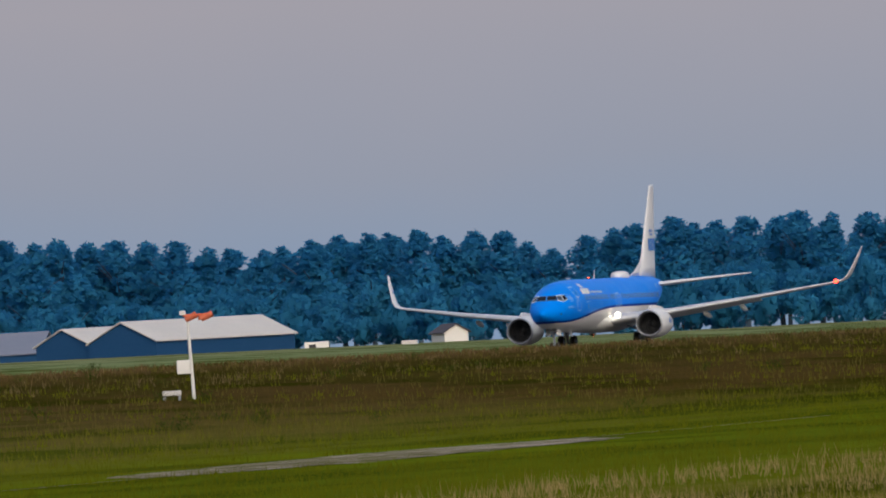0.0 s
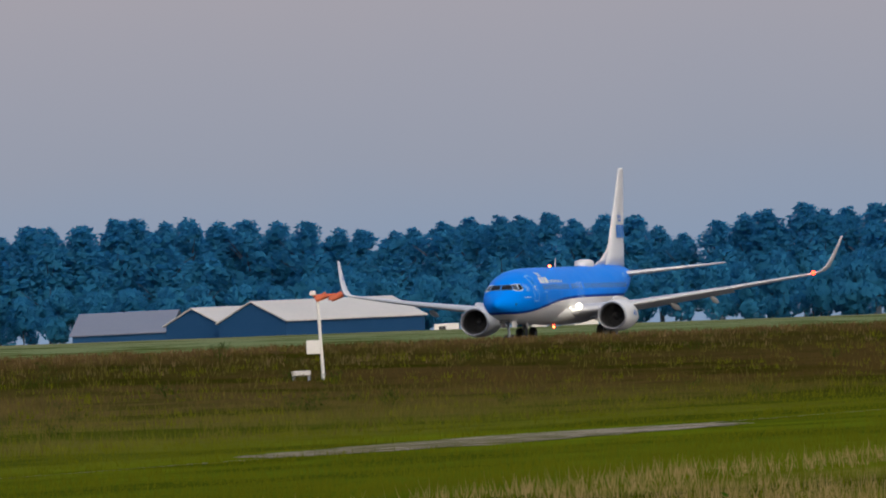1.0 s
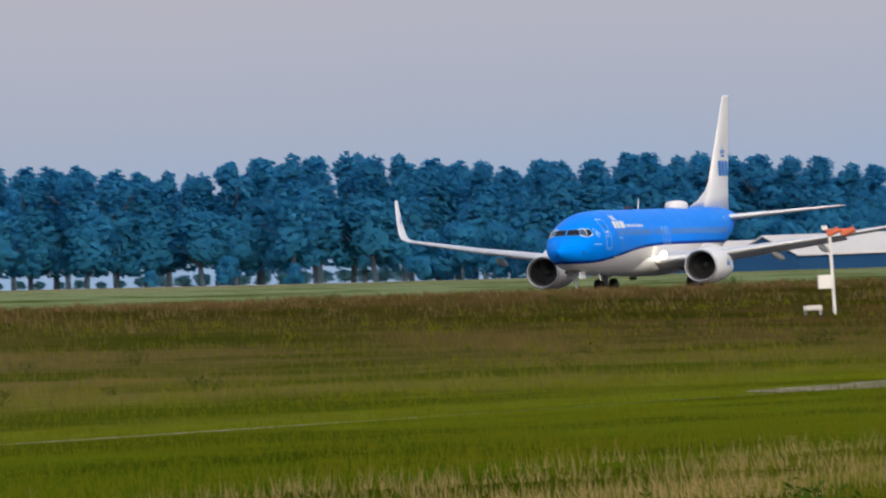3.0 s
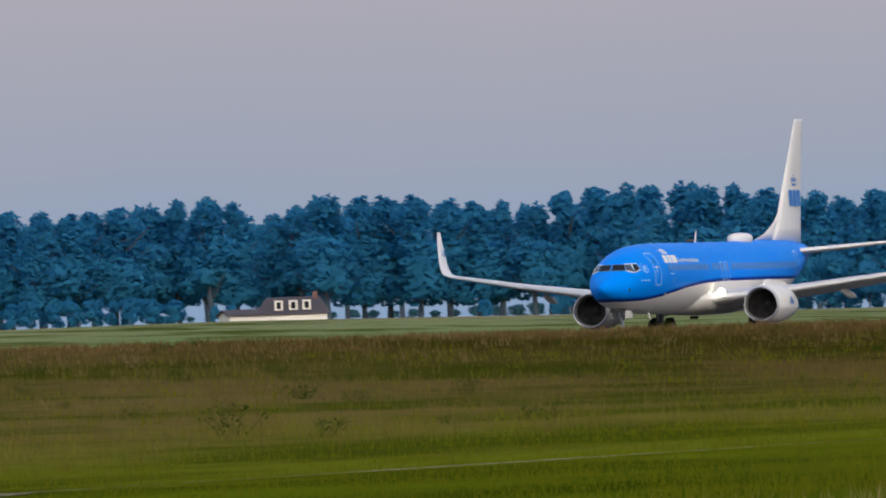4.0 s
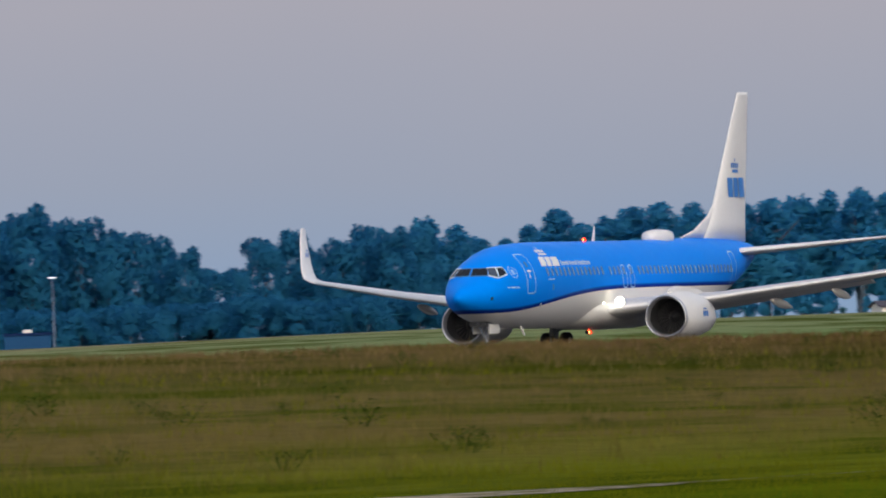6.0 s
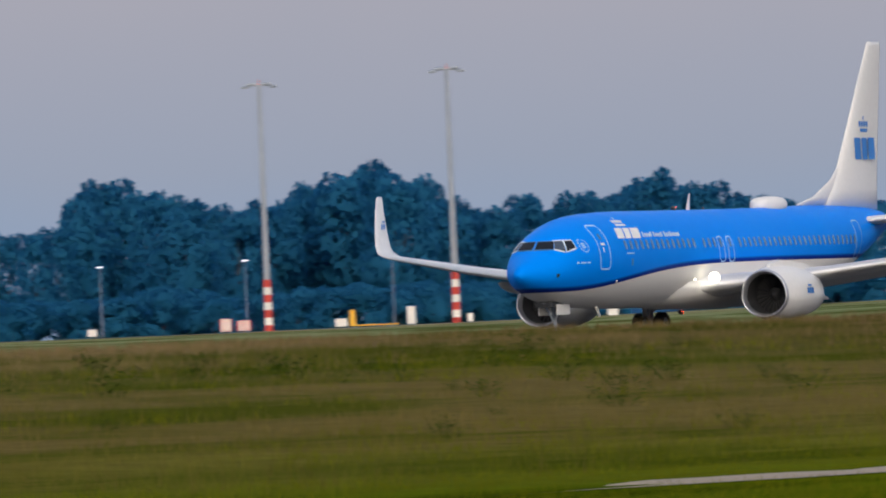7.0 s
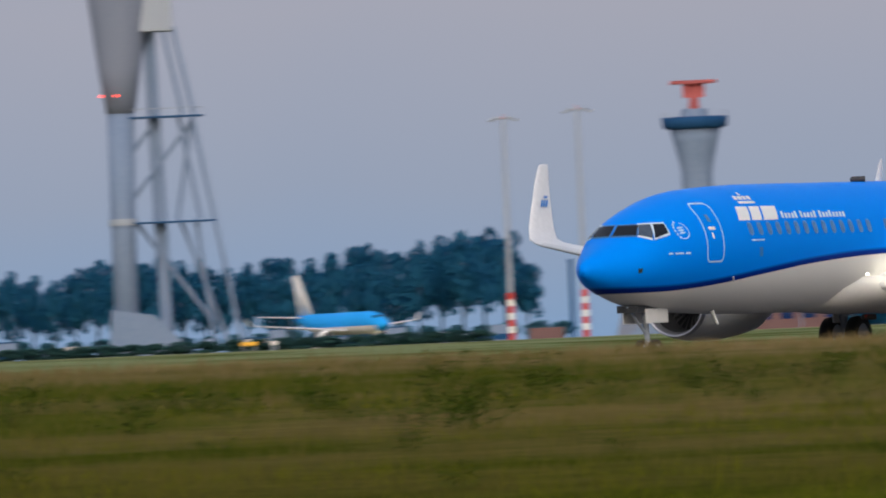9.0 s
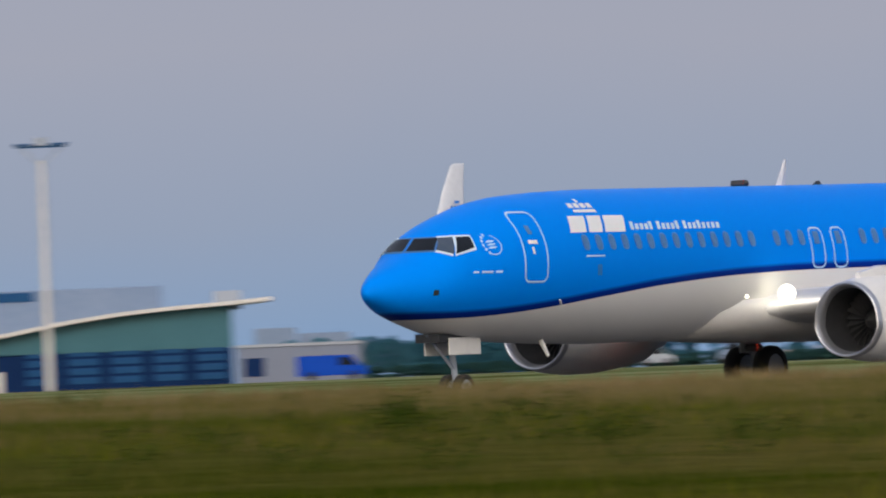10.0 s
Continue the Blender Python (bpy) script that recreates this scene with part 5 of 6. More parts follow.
def build_service_yard():
    t, w, top = block("service_building", 68.618, 68.902, 1200, None, 0.193, PALE, "pale flat roofed service building with dark door", trim=GREY)
    part("door", box(0.45 * w - .45, 0.45 * w + .45, -0.06, 0.0, 0, top - 0.3), BRICK, t, "dark red door")
    part("side_bay", box(-w, -0.45 * w, -0.5, -0.003, 0, top - 0.15), SLATE, t, "darker side bay")
    t, w, top = block("container", 69.078, 69.285, 1200, None, 0.200, SLATE, "dark blue container building", trim=NAVY)
    part("roof_vent", box(-0.4, 0.4, 0.6, 1.2, top + .26, top + 0.55), PAINT, t, "white roof vent")
    for az, d, w_, h_, m_, lab in ((67.29, 1100, .5, .55, RED, "red and white barrier board"), (67.37, 1100, .6, .45, RED, "red and white barrier board"), (67.80, 1100, .5, .35, PAINT, "white runway marker board"),
                                   (67.85, 1100, .25, .7, YELLOW, "yellow marker post beside the taxiway"), (68.11, 1100, .35, .75, PAINT, "white and red sign board"), (68.37, 1100, .25, .35, PAINT, "small white marker box"),
                                   (68.82, 1100, .5, .35, PAINT, "white marker box beside the taxiway"), (66.7, 1100, .4, .3, PAINT, "white marker box beside the taxiway"), (68.70, 900, .7, .18, YELLOW, "low yellow guidance sign beside the taxiway"),
                                   (69.0, 1100, .45, .3, PAINT, "white marker box beside the taxiway"), (71.5, 700, .65, .07, YELLOW, "low yellow guidance sign beside the taxiway"), (67.95, 1100, 2.0, .06, YELLOW, "long low yellow kerb sign"),
                                   (62.2, 700, .5, .06, YELLOW, "low yellow guidance sign beside the taxiway"), (59.31, 640, .42, .10, YELLOW, "orange yellow guidance sign beside the taxiway"), (59.42, 640, .16, .1, PAINT, "white marker board beside the taxiway")):
        p = spot(az, d)
        t = thing("marker_board", pose(p.x, p.y, p.z, 0, 0, -az), lab, "sign", "airfield signs")
        part("board", box(-w_, w_, -0.12, 0.12, 0.25, 0.25 + h_ * 2, bevel=min(0.03, h_ * 0.4)), m_, t)
        for s in (-1, 1):
            part("leg", box(s * w_ * 0.7 - .04, s * w_ * 0.7 + .04, -0.04, 0.04, -0.2, 0.25), GREY, t)
        if m_ is RED:
            for s in (-0.55, 0.05, 0.6):
                part("stripe", box(s * w_ - 0.1, s * w_ + 0.1, -0.128, -0.121, 0.27, 0.23 + h_ * 2), PAINT, t, "white stripe")


RADAR = []


def build_radar_tower():
    az, d = 61.318, 1800
    p = spot(az, d)
    t = thing("radar_tower", pose(p.x, p.y, p.z, 0, 0, -az), "pale concrete radar tower with flared top", "tower")
    H = lambda el: high(el, d) - p.z
    verts, faces = loft([[(r * math.cos(2 * math.pi * k / 32), r * math.sin(2 * math.pi * k / 32), z) for k in range(32)] for r, z in
                         ((2.35, -1), (2.2, H(.5)), (2.1, H(.86)), (2.35, H(.90)), (3.0, H(.99)), (3.45, H(1.045)))])
    mesh_part("shaft", verts, faces, HAZE_TINT, t, "flared concrete shaft tinted for haze", smooth=True)
    verts, faces = loft([[(r * math.cos(2 * math.pi * k / 32), r * math.sin(2 * math.pi * k / 32), z) for k in range(32)] for r, z in
                         ((3.3, H(1.043)), (4.45, H(1.055)), (4.6, H(1.098)), (4.4, H(1.10)))])
    mesh_part("gallery", verts, faces, SLATE, t, "dark blue gallery ring", smooth=True)
    for k in range(20):
        a = 2 * math.pi * k / 20
        part("rail_post", tube((4.5 * math.cos(a), 4.5 * math.sin(a), H(1.098)), (4.5 * math.cos(a), 4.5 * math.sin(a), H(1.098) + 0.9), 0.05, seg=6), GREY, t)
    part("cabin", tube((0, 0, H(1.10)), (0, 0, H(1.135)), 1.9, 1.7, seg=24), HAZE_TINT, t, "pale rooftop cabin")
    part("pedestal", tube((0, 0, H(1.135)), (0, 0, H(1.185)), 0.8, 0.6, seg=16), DULLRED, t, "red pedestal")
    # the turning antenna: dish of slats with a bar above
    ant = part("antenna", box(-3.2, 3.2, -0.35, 0.35, H(1.245) - H(1.185), H(1.262) - H(1.185), bevel=0.08), DULLRED, t, "turning red radar antenna")
    ant.location = (0, 0, H(1.185))
    zz = H(1.245) - H(1.185)
    rows_ = []
    for i in range(9):
        x = -1.5 + 3.0 * i / 8
        rows_.append([(x, 0.55 - 0.2 * x * x - 0.25 * ((z - 0.9) ** 2), z) for z in np.linspace(0.0, zz, 7)])
    v, f = loft(rows_, closed=False, caps=False)
    k_ = len(v)
    v2 = v + [(x, y + 0.12, z) for x, y, z in v]
    f2 = f + [tuple(q + k_ for q in face[::-1]) for face in f]
    mesh_part("reflector", v2, f2, DULLRED, ant, "curved red reflector")
    RADAR.append((ant, H(1.185)))
    # buildings round its foot
    t2 = thing("wedge_hall", facing(61.12, 1700), "dark hall with sloping roof beside the radar tower", "building")
    z0 = t2.matrix_world.translation.z
    hh = lambda el: high(el, 1700) - z0
    x0, x1 = -0.16 * 29.7, 0.16 * 29.7
    verts = [(x0 - 1.0, 0, -1), (x1, 0, -1), (x1, 0, hh(.40)), (x0 + 0.9, 0, hh(.385)), (x0 - 1.0, 9, -1), (x1, 9, -1), (x1, 9, hh(.40)), (x0 + .9, 9, hh(.385))]
    mesh_part("hall_body", verts, [(0, 1, 2, 3), (7, 6, 5, 4), (0, 3, 7, 4), (1, 5, 6, 2), (3, 2, 6, 7)], ROOFGREY, t2)
    mesh_part("ramp", [(x0 - .4, -0.6, -1), (x1, -0.6, -1), (x1, -0.6, hh(.385)), (x0 - .4, -0.02, -1), (x1, -0.02, -1), (x1, -0.02, hh(.385))], [(0, 1, 2), (5, 4, 3), (0, 2, 5, 3), (1, 4, 5, 2)], HAZE_TINT, t2, "grey ramp wall")
    t3, w, top = block("brick_building", 61.247, 61.932, 1500, None, 0.268, BRICK, "long low brick building with pale roof edge", trim=PALE)
    for k in range(7):
        x = -w + (k + 0.5) * 2 * w / 7
        part("window", box(x - 0.7, x + 0.7, -0.05, 0.0, top * 0.35, top * 0.75), NAVY, t3, "dark window")
    t4, w, top = block("office_block", 61.38, 61.70, 2000, None, 0.392, PALE, "white office block with dark window bands")
    for k in range(4):
        part("window_band", box(-w + .2, w - .2, -0.06, -.003, top - 1.1 - 1.5 * k, top - 0.45 - 1.5 * k), SLATE, t4, "dark window band")
    block("brick_hut", 62.268, 62.371, 1300, None, 0.213, BRICK, "small brick hut with pale roof edge", trim=PALE)
    block("chimney_stack", 60.732, 60.752, 1750, None, 0.498, SLATE, "slim dark chimney behind the halls", bevel=0.02)
    block("brick_hut", 60.55, 60.70, 1300, None, 0.20, BRICK, "low reddish brick hut near the apron", trim=None)


def build_control_tower():
    az, d = 58.94, 1900
    p = spot(az, d)
    t = thing("control_tower", pose(p.x, p.y, p.z, 0, 0, -az), "grey concrete control tower with lattice stair", "tower")
    H = lambda el: high(el, d) - p.z
    X = lambda a: d * math.tan(radians(a - az))
    ring = lambda cx, r, ry, z, n_=24: [(cx + r * math.cos(2 * math.pi * k / n_), ry * math.sin(2 * math.pi * k / n_), z) for k in range(n_)]
    v, f = loft([ring(X(58.775), 1.85, 1.85, -1), ring(X(58.778), 1.78, 1.8, H(.74)), ring(X(58.787), 1.95, 1.9, H(1.23))])
    mesh_part("leg", v, f, HAZE_TINT, t, "round concrete leg tinted for haze", smooth=True)
    v, f = loft([ring(X(58.787), 2.05, 2.0, H(1.225)), ring(X(58.79), 3.1, 2.8, H(1.42)), ring(X(58.80), 4.6, 3.6, H(1.75)), ring(X(58.81), 6.6, 5, H(2.3)), ring(X(58.81), 7.5, 6, H(2.7))])
    mesh_part("flared_shaft", v, f, ROOFGREY, t, "dark grey flared shaft", smooth=True)
    part("collar", tube((X(58.778), 0, H(.73)), (X(58.778), 0, H(.76)), 2.05, 2.05, seg=24), GREY, t)
    part("head_slab", box(X(58.87), X(59.03), -2, 4, H(1.58), H(2.2), bevel=0.1), GREY, t, "grey slab of the tower head")
    part("lift_column", tube((X(58.955), 2.2, -1), (X(58.925), 2.2, H(1.6)), 0.95, 0.85, seg=16), HAZE_TINT, t, "pale lift column")
    # sloping plinth
    verts = [(X(58.69), -2, -1), (X(59.10), -2, -1), (X(58.90), -2, H(.33)), (X(58.71), -2, H(.36)), (X(58.69), 3, -1), (X(59.10), 3, -1), (X(58.90), 3, H(.33)), (X(58.71), 3, H(.36))]
    mesh_part("plinth", verts, [(0, 1, 2, 3), (7, 6, 5, 4), (0, 3, 7, 4), (1, 5, 6, 2), (3, 2, 6, 7)], HAZE_TINT, t, "sloping concrete plinth")
    for el, a0, a1 in ((1.207, 58.82, 59.15), (.742, 58.83, 59.19)):
        k = part("platform", box(X(a0), X(a1), -1.5, 3.5, H(el) - .25, H(el)), SLATE, t, "dark steel platform")
        if el > 1:
            for q in range(7):
                x = X(a0) + (X(a1) - X(a0)) * q / 6
                part("rail_post", tube((x, -1.4, H(el)), (x, -1.4, H(el) + 1.1), 0.06, seg=6), GREY, k)
            part("rail", tube((X(a0), -1.4, H(el) + 1.1), (X(a1), -1.4, H(el) + 1.1), 0.06, seg=6), GREY, k)
    for a0, e0, a1, e1, y in ((58.99, 1.58, 59.06, 1.21, -1.2), (59.03, 1.6, 59.11, 1.21, -1.2), (59.04, 1.21, 59.12, .75, 0.5), (59.10, 1.21, 59.18, .75, -1.2), (59.10, .75, 59.16, .2, 0.5), (59.18, .75, 59.28, .2, -1.2),
                              (58.83, .85, 59.10, 1.18, 1.0), (58.83, .75, 59.15, .30, 1.0), (59.10, 1.2, 59.02, .75, 1.8), (59.03, .75, 59.22, .2, 1.8), (58.83, 1.05, 58.95, 1.2, 1.0)):
        part("strut", tube((X(a0), y, H(e0)), (X(a1), y, H(e1)), 0.3, 0.3, seg=8), HAZE_TINT, t, "grey steel strut")
    for a in (58.705, 58.77):
        bm = bmesh.new()
        bmesh.ops.create_uvsphere(bm, u_segments=10, v_segments=6, radius=0.17)
        bmesh.ops.translate(bm, vec=(X(a), -2.2, H(1.303)), verts=bm.verts)
        part("obstruction_light", bm, LAMP_RED, t, "small red obstruction light")


JETS = []


def build_second_jet():
    """A regional jet on the far taxiway, nose towards the viewer's right."""
    d = 1850
    q = spot(59.92, d)
    t = thing("regional_jet", pose(q.x, q.y, q.z + 0.4, 0, 0, -59.86 - 66), "small blue and white regional jet on the far taxiway", "airplane")
    JETS.append(t)
    sec = ((0, .05, 2.6, 2.5), (0.5, .6, 3.1, 2.1), (1.5, 1.1, 3.6, 1.7), (3.2, 1.42, 4.3, 1.45), (5, 1.5, 4.6, 1.4), (20, 1.5, 4.6, 1.4), (25, 1.3, 4.6, 1.9), (30, .7, 4.5, 3.0), (33, .15, 4.2, 3.8))
    rings = [[(-u, w * math.cos(2 * math.pi * k / 28), (a + b) / 2 + (a - b) / 2 * math.sin(2 * math.pi * k / 28)) for k in range(28)] for u, w, a, b in sec]
    v, f = loft(rings)
    mesh_part("fuselage", v, f, JET_HAZED, t, "blue fuselage lightened for haze", smooth=True)
    rings = [[(x, y * 1.01, z - 0.02) for x, y, z in r if z < 2.6] for r in rings[2:7]]
    for side in (1, -1):
        lifting("wing", [((-11, 1, 1.9), 5.5, .12, (0, 0, 1)), ((-14.5, 5, 2.4), 3.4, .11, (0, 0, 1)), ((-18, 13, 3.2), 1.3, .1, (0, 0, 1)), ((-18.6, 13.7, 4.3), .6, .1, (0, -1, .2))], WING, t, side, "pale swept wing")
        lifting("tailplane", [((-28, .3, 4.1), 3.2, .1, (0, 0, 1)), ((-31, 6, 4.5), 1.3, .1, (0, 0, 1))], WING, t, side, "grey tailplane")
        e = lathe_part("engine", [(0, .55), (-.1, .72), (-1, .8), (-2.4, .65), (-3.2, .4)], (-11.3, 4.3 * side, 1.35), WHITE, t, "white engine pod", caps=True, seg=20)
        lathe_part("intake", [(0.01, .02), (0.012, .54)], (-11.3, 4.3 * side, 1.35), DARK, e, seg=20)
        g = part("main_gear", tube((-16, 2.9 * side, 0.4), (-16, 2.7 * side, 1.9), .12, seg=8), GREY, t)
        wheel("wheel", (-16, 2.9 * side, .42), .42, .35, g)
        # windscreen
        mesh_part("windscreen", [(-1.75, side * .2, 3.82), (-1.95, side * 1.0, 3.55), (-2.5, side * 1.05, 3.85), (-2.25, side * .2, 4.08)], [(0, 1, 2, 3)], GLASS, t, "dark windscreen")
    mesh_part("belly", *loft([[(-u, w * 1.015 * math.cos(math.pi + math.pi * k / 14), 2.55 - (2.55 - b) * 1.03 * abs(math.sin(math.pi * k / 14))) for k in range(15)] for u, w, b in ((1.6, 1.12, 1.68), (3.2, 1.42, 1.44), (5, 1.5, 1.39), (20, 1.5, 1.39), (25, 1.3, 1.9))], closed=False, caps=False), WHITE, t, "white belly", True)
    lifting("fin", [((-26, 0, 4.4), 5.2, .09, (0, 1, 0)), ((-30.6, 0, 10.3), 2.2, .08, (0, 1, 0))], WHITE, t, 1, "white tail fin")
    g = part("nose_gear", tube((-3, 0, .3), (-3, 0, 1.5), .09, seg=8), GREY, t)
    wheel("wheel", (-3, .15, .3), .3, .2, g)
    for y in (-0.18, 0.18):
        bm = bmesh.new()
        bmesh.ops.create_uvsphere(bm, u_segments=10, v_segments=6, radius=0.17)
        bmesh.ops.translate(bm, vec=(-2.85, y, 0.95), verts=bm.verts)
        part("taxi_light", bm, LAMP_WARM, t, "bright nose gear taxi light")


def build_far_airport():
    rng = random.Random(21)
    # halls and stands along the far apron, haze put into most base colours
    az = 56.0
    while az < 60.4:
        w = rng.uniform(0.05, 0.16)
        if not 58.6 < az < 59.1:
            t, hw, top = block("apron_building", az, az + w, 2450 + rng.uniform(0, 120), None, rng.uniform(0.19, 0.255), rng.choice((HAZE_TINT, HAZE_TINT, HAZE_TINT, ROOFGREY, CONCRETE)), "hazy low building on the far apron", trim=rng.choice((None, SLATE)))
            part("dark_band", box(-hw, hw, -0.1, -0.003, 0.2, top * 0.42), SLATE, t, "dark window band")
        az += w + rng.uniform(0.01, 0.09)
    t, w, top = block("stair_block", 57.421, 57.605, 2300, None, 0.26, HAZE_TINT, "pale ribbed block on the far apron")
    for k in range(5):
        x = -w + (k + .5) * 2 * w / 5
        part("rib", box(x - .55, x + .3, -.3, -.003, top * 0.45, top + (0.6 if k > 3 else 0)), PAINT, t, "white rib")
    for az, w_, m_, lab in ((57.37, .9, YELLOW, "yellow service truck on the far apron"), (57.60, 1.6, YELLOW, "yellow service truck on the far apron"), (57.70, .9, ORANGE, "orange service truck on the far apron")):
        vehicle(az, 1700, w_ * 1.5, 1.1, m_, lab)
    vehicle(55.99, 900, 2.5, 1.5, HAZE_TINT, "silver grey car passing behind the grass crest", saloon=True)
    vehicle(55.135, 1000, 2.3, 2.3, RED, "dark red box van")
    vehicle(55.437, 1000, 2.0, 1.9, ORANGE, "orange service van on the apron road")
    vehicle(55.64, 1000, 2.6, 1.5, GREY, "grey car on the apron road", saloon=True)
    vehicle(54.205, 900, 4.9, 1.7, VANBLUE, "bright blue van beside the fire station")
    # red and white marker on a banded post
    p = spot(56.81, 1200)
    t = thing("marker_post", pose(p.x, p.y, p.z, 0, 0, -56.81), "banded post with round red and white heads", "sign")
    H = lambda el: high(el, 1200) - p.z
    for k in range(4):
        part("band", tube((0, 0, -.3 + (H(.40) + .3) * k / 4), (0, 0, -.3 + (H(.40) + .3) * (k + 1) / 4), .16, seg=10), PAINT if k % 2 else GREY, t)
    for x, e, r, m_ in ((-.25, .49, .55, RED), (.35, .47, .5, PAINT), (.3, .42, .5, RED), (0, .455, .35, ORANGE)):
        part("head", tube((x, -.1 - .1 * r, H(e)), (x, .25, H(e)), r, seg=20), m_, t)
    # hotel
    t, w, top = block("hotel", 54.593, 55.179, 2500, None, 0.405, SLATE, "stepped white hotel with blue lower floors")
    u = part("upper_storeys", box(-w + .8, w * 0.52, 1, 14, top + .003, high(.555, 2500) - t.matrix_world.translation.z, bevel=.1), PALE, t, "white upper storeys")
    m = part("middle_storeys", box(-w * 0.9, w * 0.95, .6, 15, top + .003, top + 3.2), PALE, t)
    hu = high(.555, 2500) - t.matrix_world.translation.z
    for k in range(3):
        part("window_band", box(-w + 1.4, w * 0.45, .85, .997, hu - 1.5 - 1.9 * k, hu - .8 - 1.9 * k), SLATE, u, "dark window band")
    part("window_band", box(-w * .8, w * .85, .45, .597, top + 1, top + 1.9), SLATE, m, "dark window band")
    build_fire_station()


def vehicle(az, dist, ln, hgt, mat, label, saloon=False):
    """A van or car seen from the side: body, glass, four wheels."""
    p = spot(az, dist)
    t = thing("vehicle", pose(p.x, p.y, p.z, 0, 0, -az), label, "vehicle", "service vehicles")
    h_ = ln / 2
    top = hgt if not saloon else hgt * 0.62
    prof = [(-h_, 0.3), (-h_, top * 0.95), (-h_ + 0.2, top), (h_ * 0.55, top), (h_ * 0.85, top * 0.55), (h_, top * 0.5), (h_, 0.3)] if not saloon else [(-h_, .3), (-h_, hgt * .55), (-h_ * .75, hgt * .62), (-h_ * .45, hgt), (h_ * .2, hgt), (h_ * .55, hgt * .62), (h_, hgt * .55), (h_, .3)]
    v, f = loft([[(x, 0, z) for x, z in prof], [(x, 1.8, z) for x, z in prof]])
    mesh_part("bodywork", v, f, mat, t)
    if saloon:
        g = [(-h_ * .62, hgt * .64), (-h_ * .42, hgt * .94), (h_ * .17, hgt * .94), (h_ * .45, hgt * .64)]
    else:
        g = [(h_ * .2, top * .58), (h_ * .2, top * .9), (h_ * .5, top * .9), (h_ * .7, top * .58)]
    mesh_part("window", [(x, -.012, z) for x, z in g], [(0, 1, 2, 3)], GLASS, t, "dark side window")
    for x in (-h_ * .6, h_ * .6):
        for y in (.1, 1.7):
            part("wheel", tube((x, y - .1, .32), (x, y + .1, .32), .32, seg=14), RUBBER, t)


def build_fire_station():
    d = 1100
    t = thing("fire_station", facing(53.0, d), "fire station with swept pale roof and navy doors", "building")
    z0 = t.matrix_world.translation.z
    X = lambda a: d * math.tan(radians(a - 53.0))
    H = lambda e: high(e, d) - z0
    part("wall", box(X(51.3), X(53.77), 0.3, 16, -1, H(.31)), NAVY, t, "dark wall")
    # glazed band under the roof
    azs = np.linspace(51.3, 53.77, 14)
    roof_el = lambda a: float(np.interp(a, (51.3, 52.2, 52.746, 53.0, 53.248, 53.5, 53.773, 53.95), (.20, .30, .388, .432, .464, .484, .497, .512)))
    verts = [(X(a), 0.1, H(.313)) for a in azs] + [(X(a), 0.1, max(H(.32), H(roof_el(a)) - .05)) for a in azs] + [(X(a), 15.9, H(.313)) for a in azs] + [(X(a), 15.9, max(H(.32), H(roof_el(a)) - .05)) for a in azs]
    n_ = len(azs)
    faces = [(i, i + 1, n_ + i + 1, n_ + i) for i in range(n_ - 1)] + [(3 * n_ + i, 3 * n_ + i + 1, 2 * n_ + i + 1, 2 * n_ + i) for i in range(n_ - 1)] + [(n_ - 1, 3 * n_ - 1, 4 * n_ - 1, 2 * n_ - 1)]
    mesh_part("glazed_band", verts, faces, GREENISH, t, "green glazed band")
    azs = np.linspace(51.3, 53.95, 24)
    low = [(X(a), y, H(roof_el(a))) for y in (-1.2, 17) for a in azs]
    k = len(low)
    verts = low + [(x, y, z + 0.32) for x, y, z in low]
    n_ = len(azs)
    faces = []
    for i in range(n_ - 1):
        faces += [(i, i + 1, n_ + i + 1, n_ + i), (k + n_ + i, k + n_ + i + 1, k + i + 1, k + i), (k + i, k + i + 1, i + 1, i), (n_ + i, n_ + i + 1, k + n_ + i + 1, k + n_ + i)]
    faces += [(0, n_, k + n_, k), (n_ - 1, k + n_ - 1, k + 2 * n_ - 1, 2 * n_ - 1)]
    mesh_part("roof", verts, faces, PALE, t, "thin swept pale roof")
    for q in range(5):
        a0 = 52.83 + 0.188 * q
        dr = part("bay_door", box(X(a0) + .25, X(a0 + .188) - .25, 0.18, .297, 0, H(.30)), NAVY, t, "navy folding bay door")
        for r in range(4):
            part("door_pane", box(X(a0) + .5, X(a0 + .188) - .5, 0.12, .177, .5 + r * .78, 1.05 + r * .78), SLATE, dr, "dark blue door pane")
        part("pillar", box(X(a0) - .2, X(a0) + .2, -.05, .297, 0, H(.31)), NAVY, t)
    for q in range(2):
        part("side_panel", box(X(52.1 + q * .35), X(52.4 + q * .35), 0.2, .297, -.5, H(.24)), PALE, t, "pale side panel")
    plant = part("plant_room", box(X(52.2), X(53.465), 6, 12, H(.40), H(.598), bevel=.05), HAZE_TINT, t, "grey rooftop plant room")
    part("louvre", box(X(52.3), X(52.9), 5.9, 5.997, H(.55), H(.59)), SLATE, plant)
    part("roof_vent", box(X(53.70), X(53.82), 7, 9, H(.48), H(.565)), GREY, t, "grey roof vent")
    a, w, top = block("annex", 53.785, 54.34, 1090, None, 0.305, ROOFGREY, "pale low annex with dark window", trim=GREY)
    part("window", box(-w + 0.6, -w + 2.3, -.06, -.003, .5, top - .9), NAVY, a, "dark window")
    block("pale_hall", 53.87, 54.05, 2000, None, 0.388, HAZE_TINT, "hall behind the fire station, tinted for haze")
    block("pale_hall", 54.06, 54.29, 2050, None, 0.36, HAZE_TINT, "second hall behind the fire station, tinted for haze")
    # tall mast with a Y head in front
    p = spot(52.958, 1050)
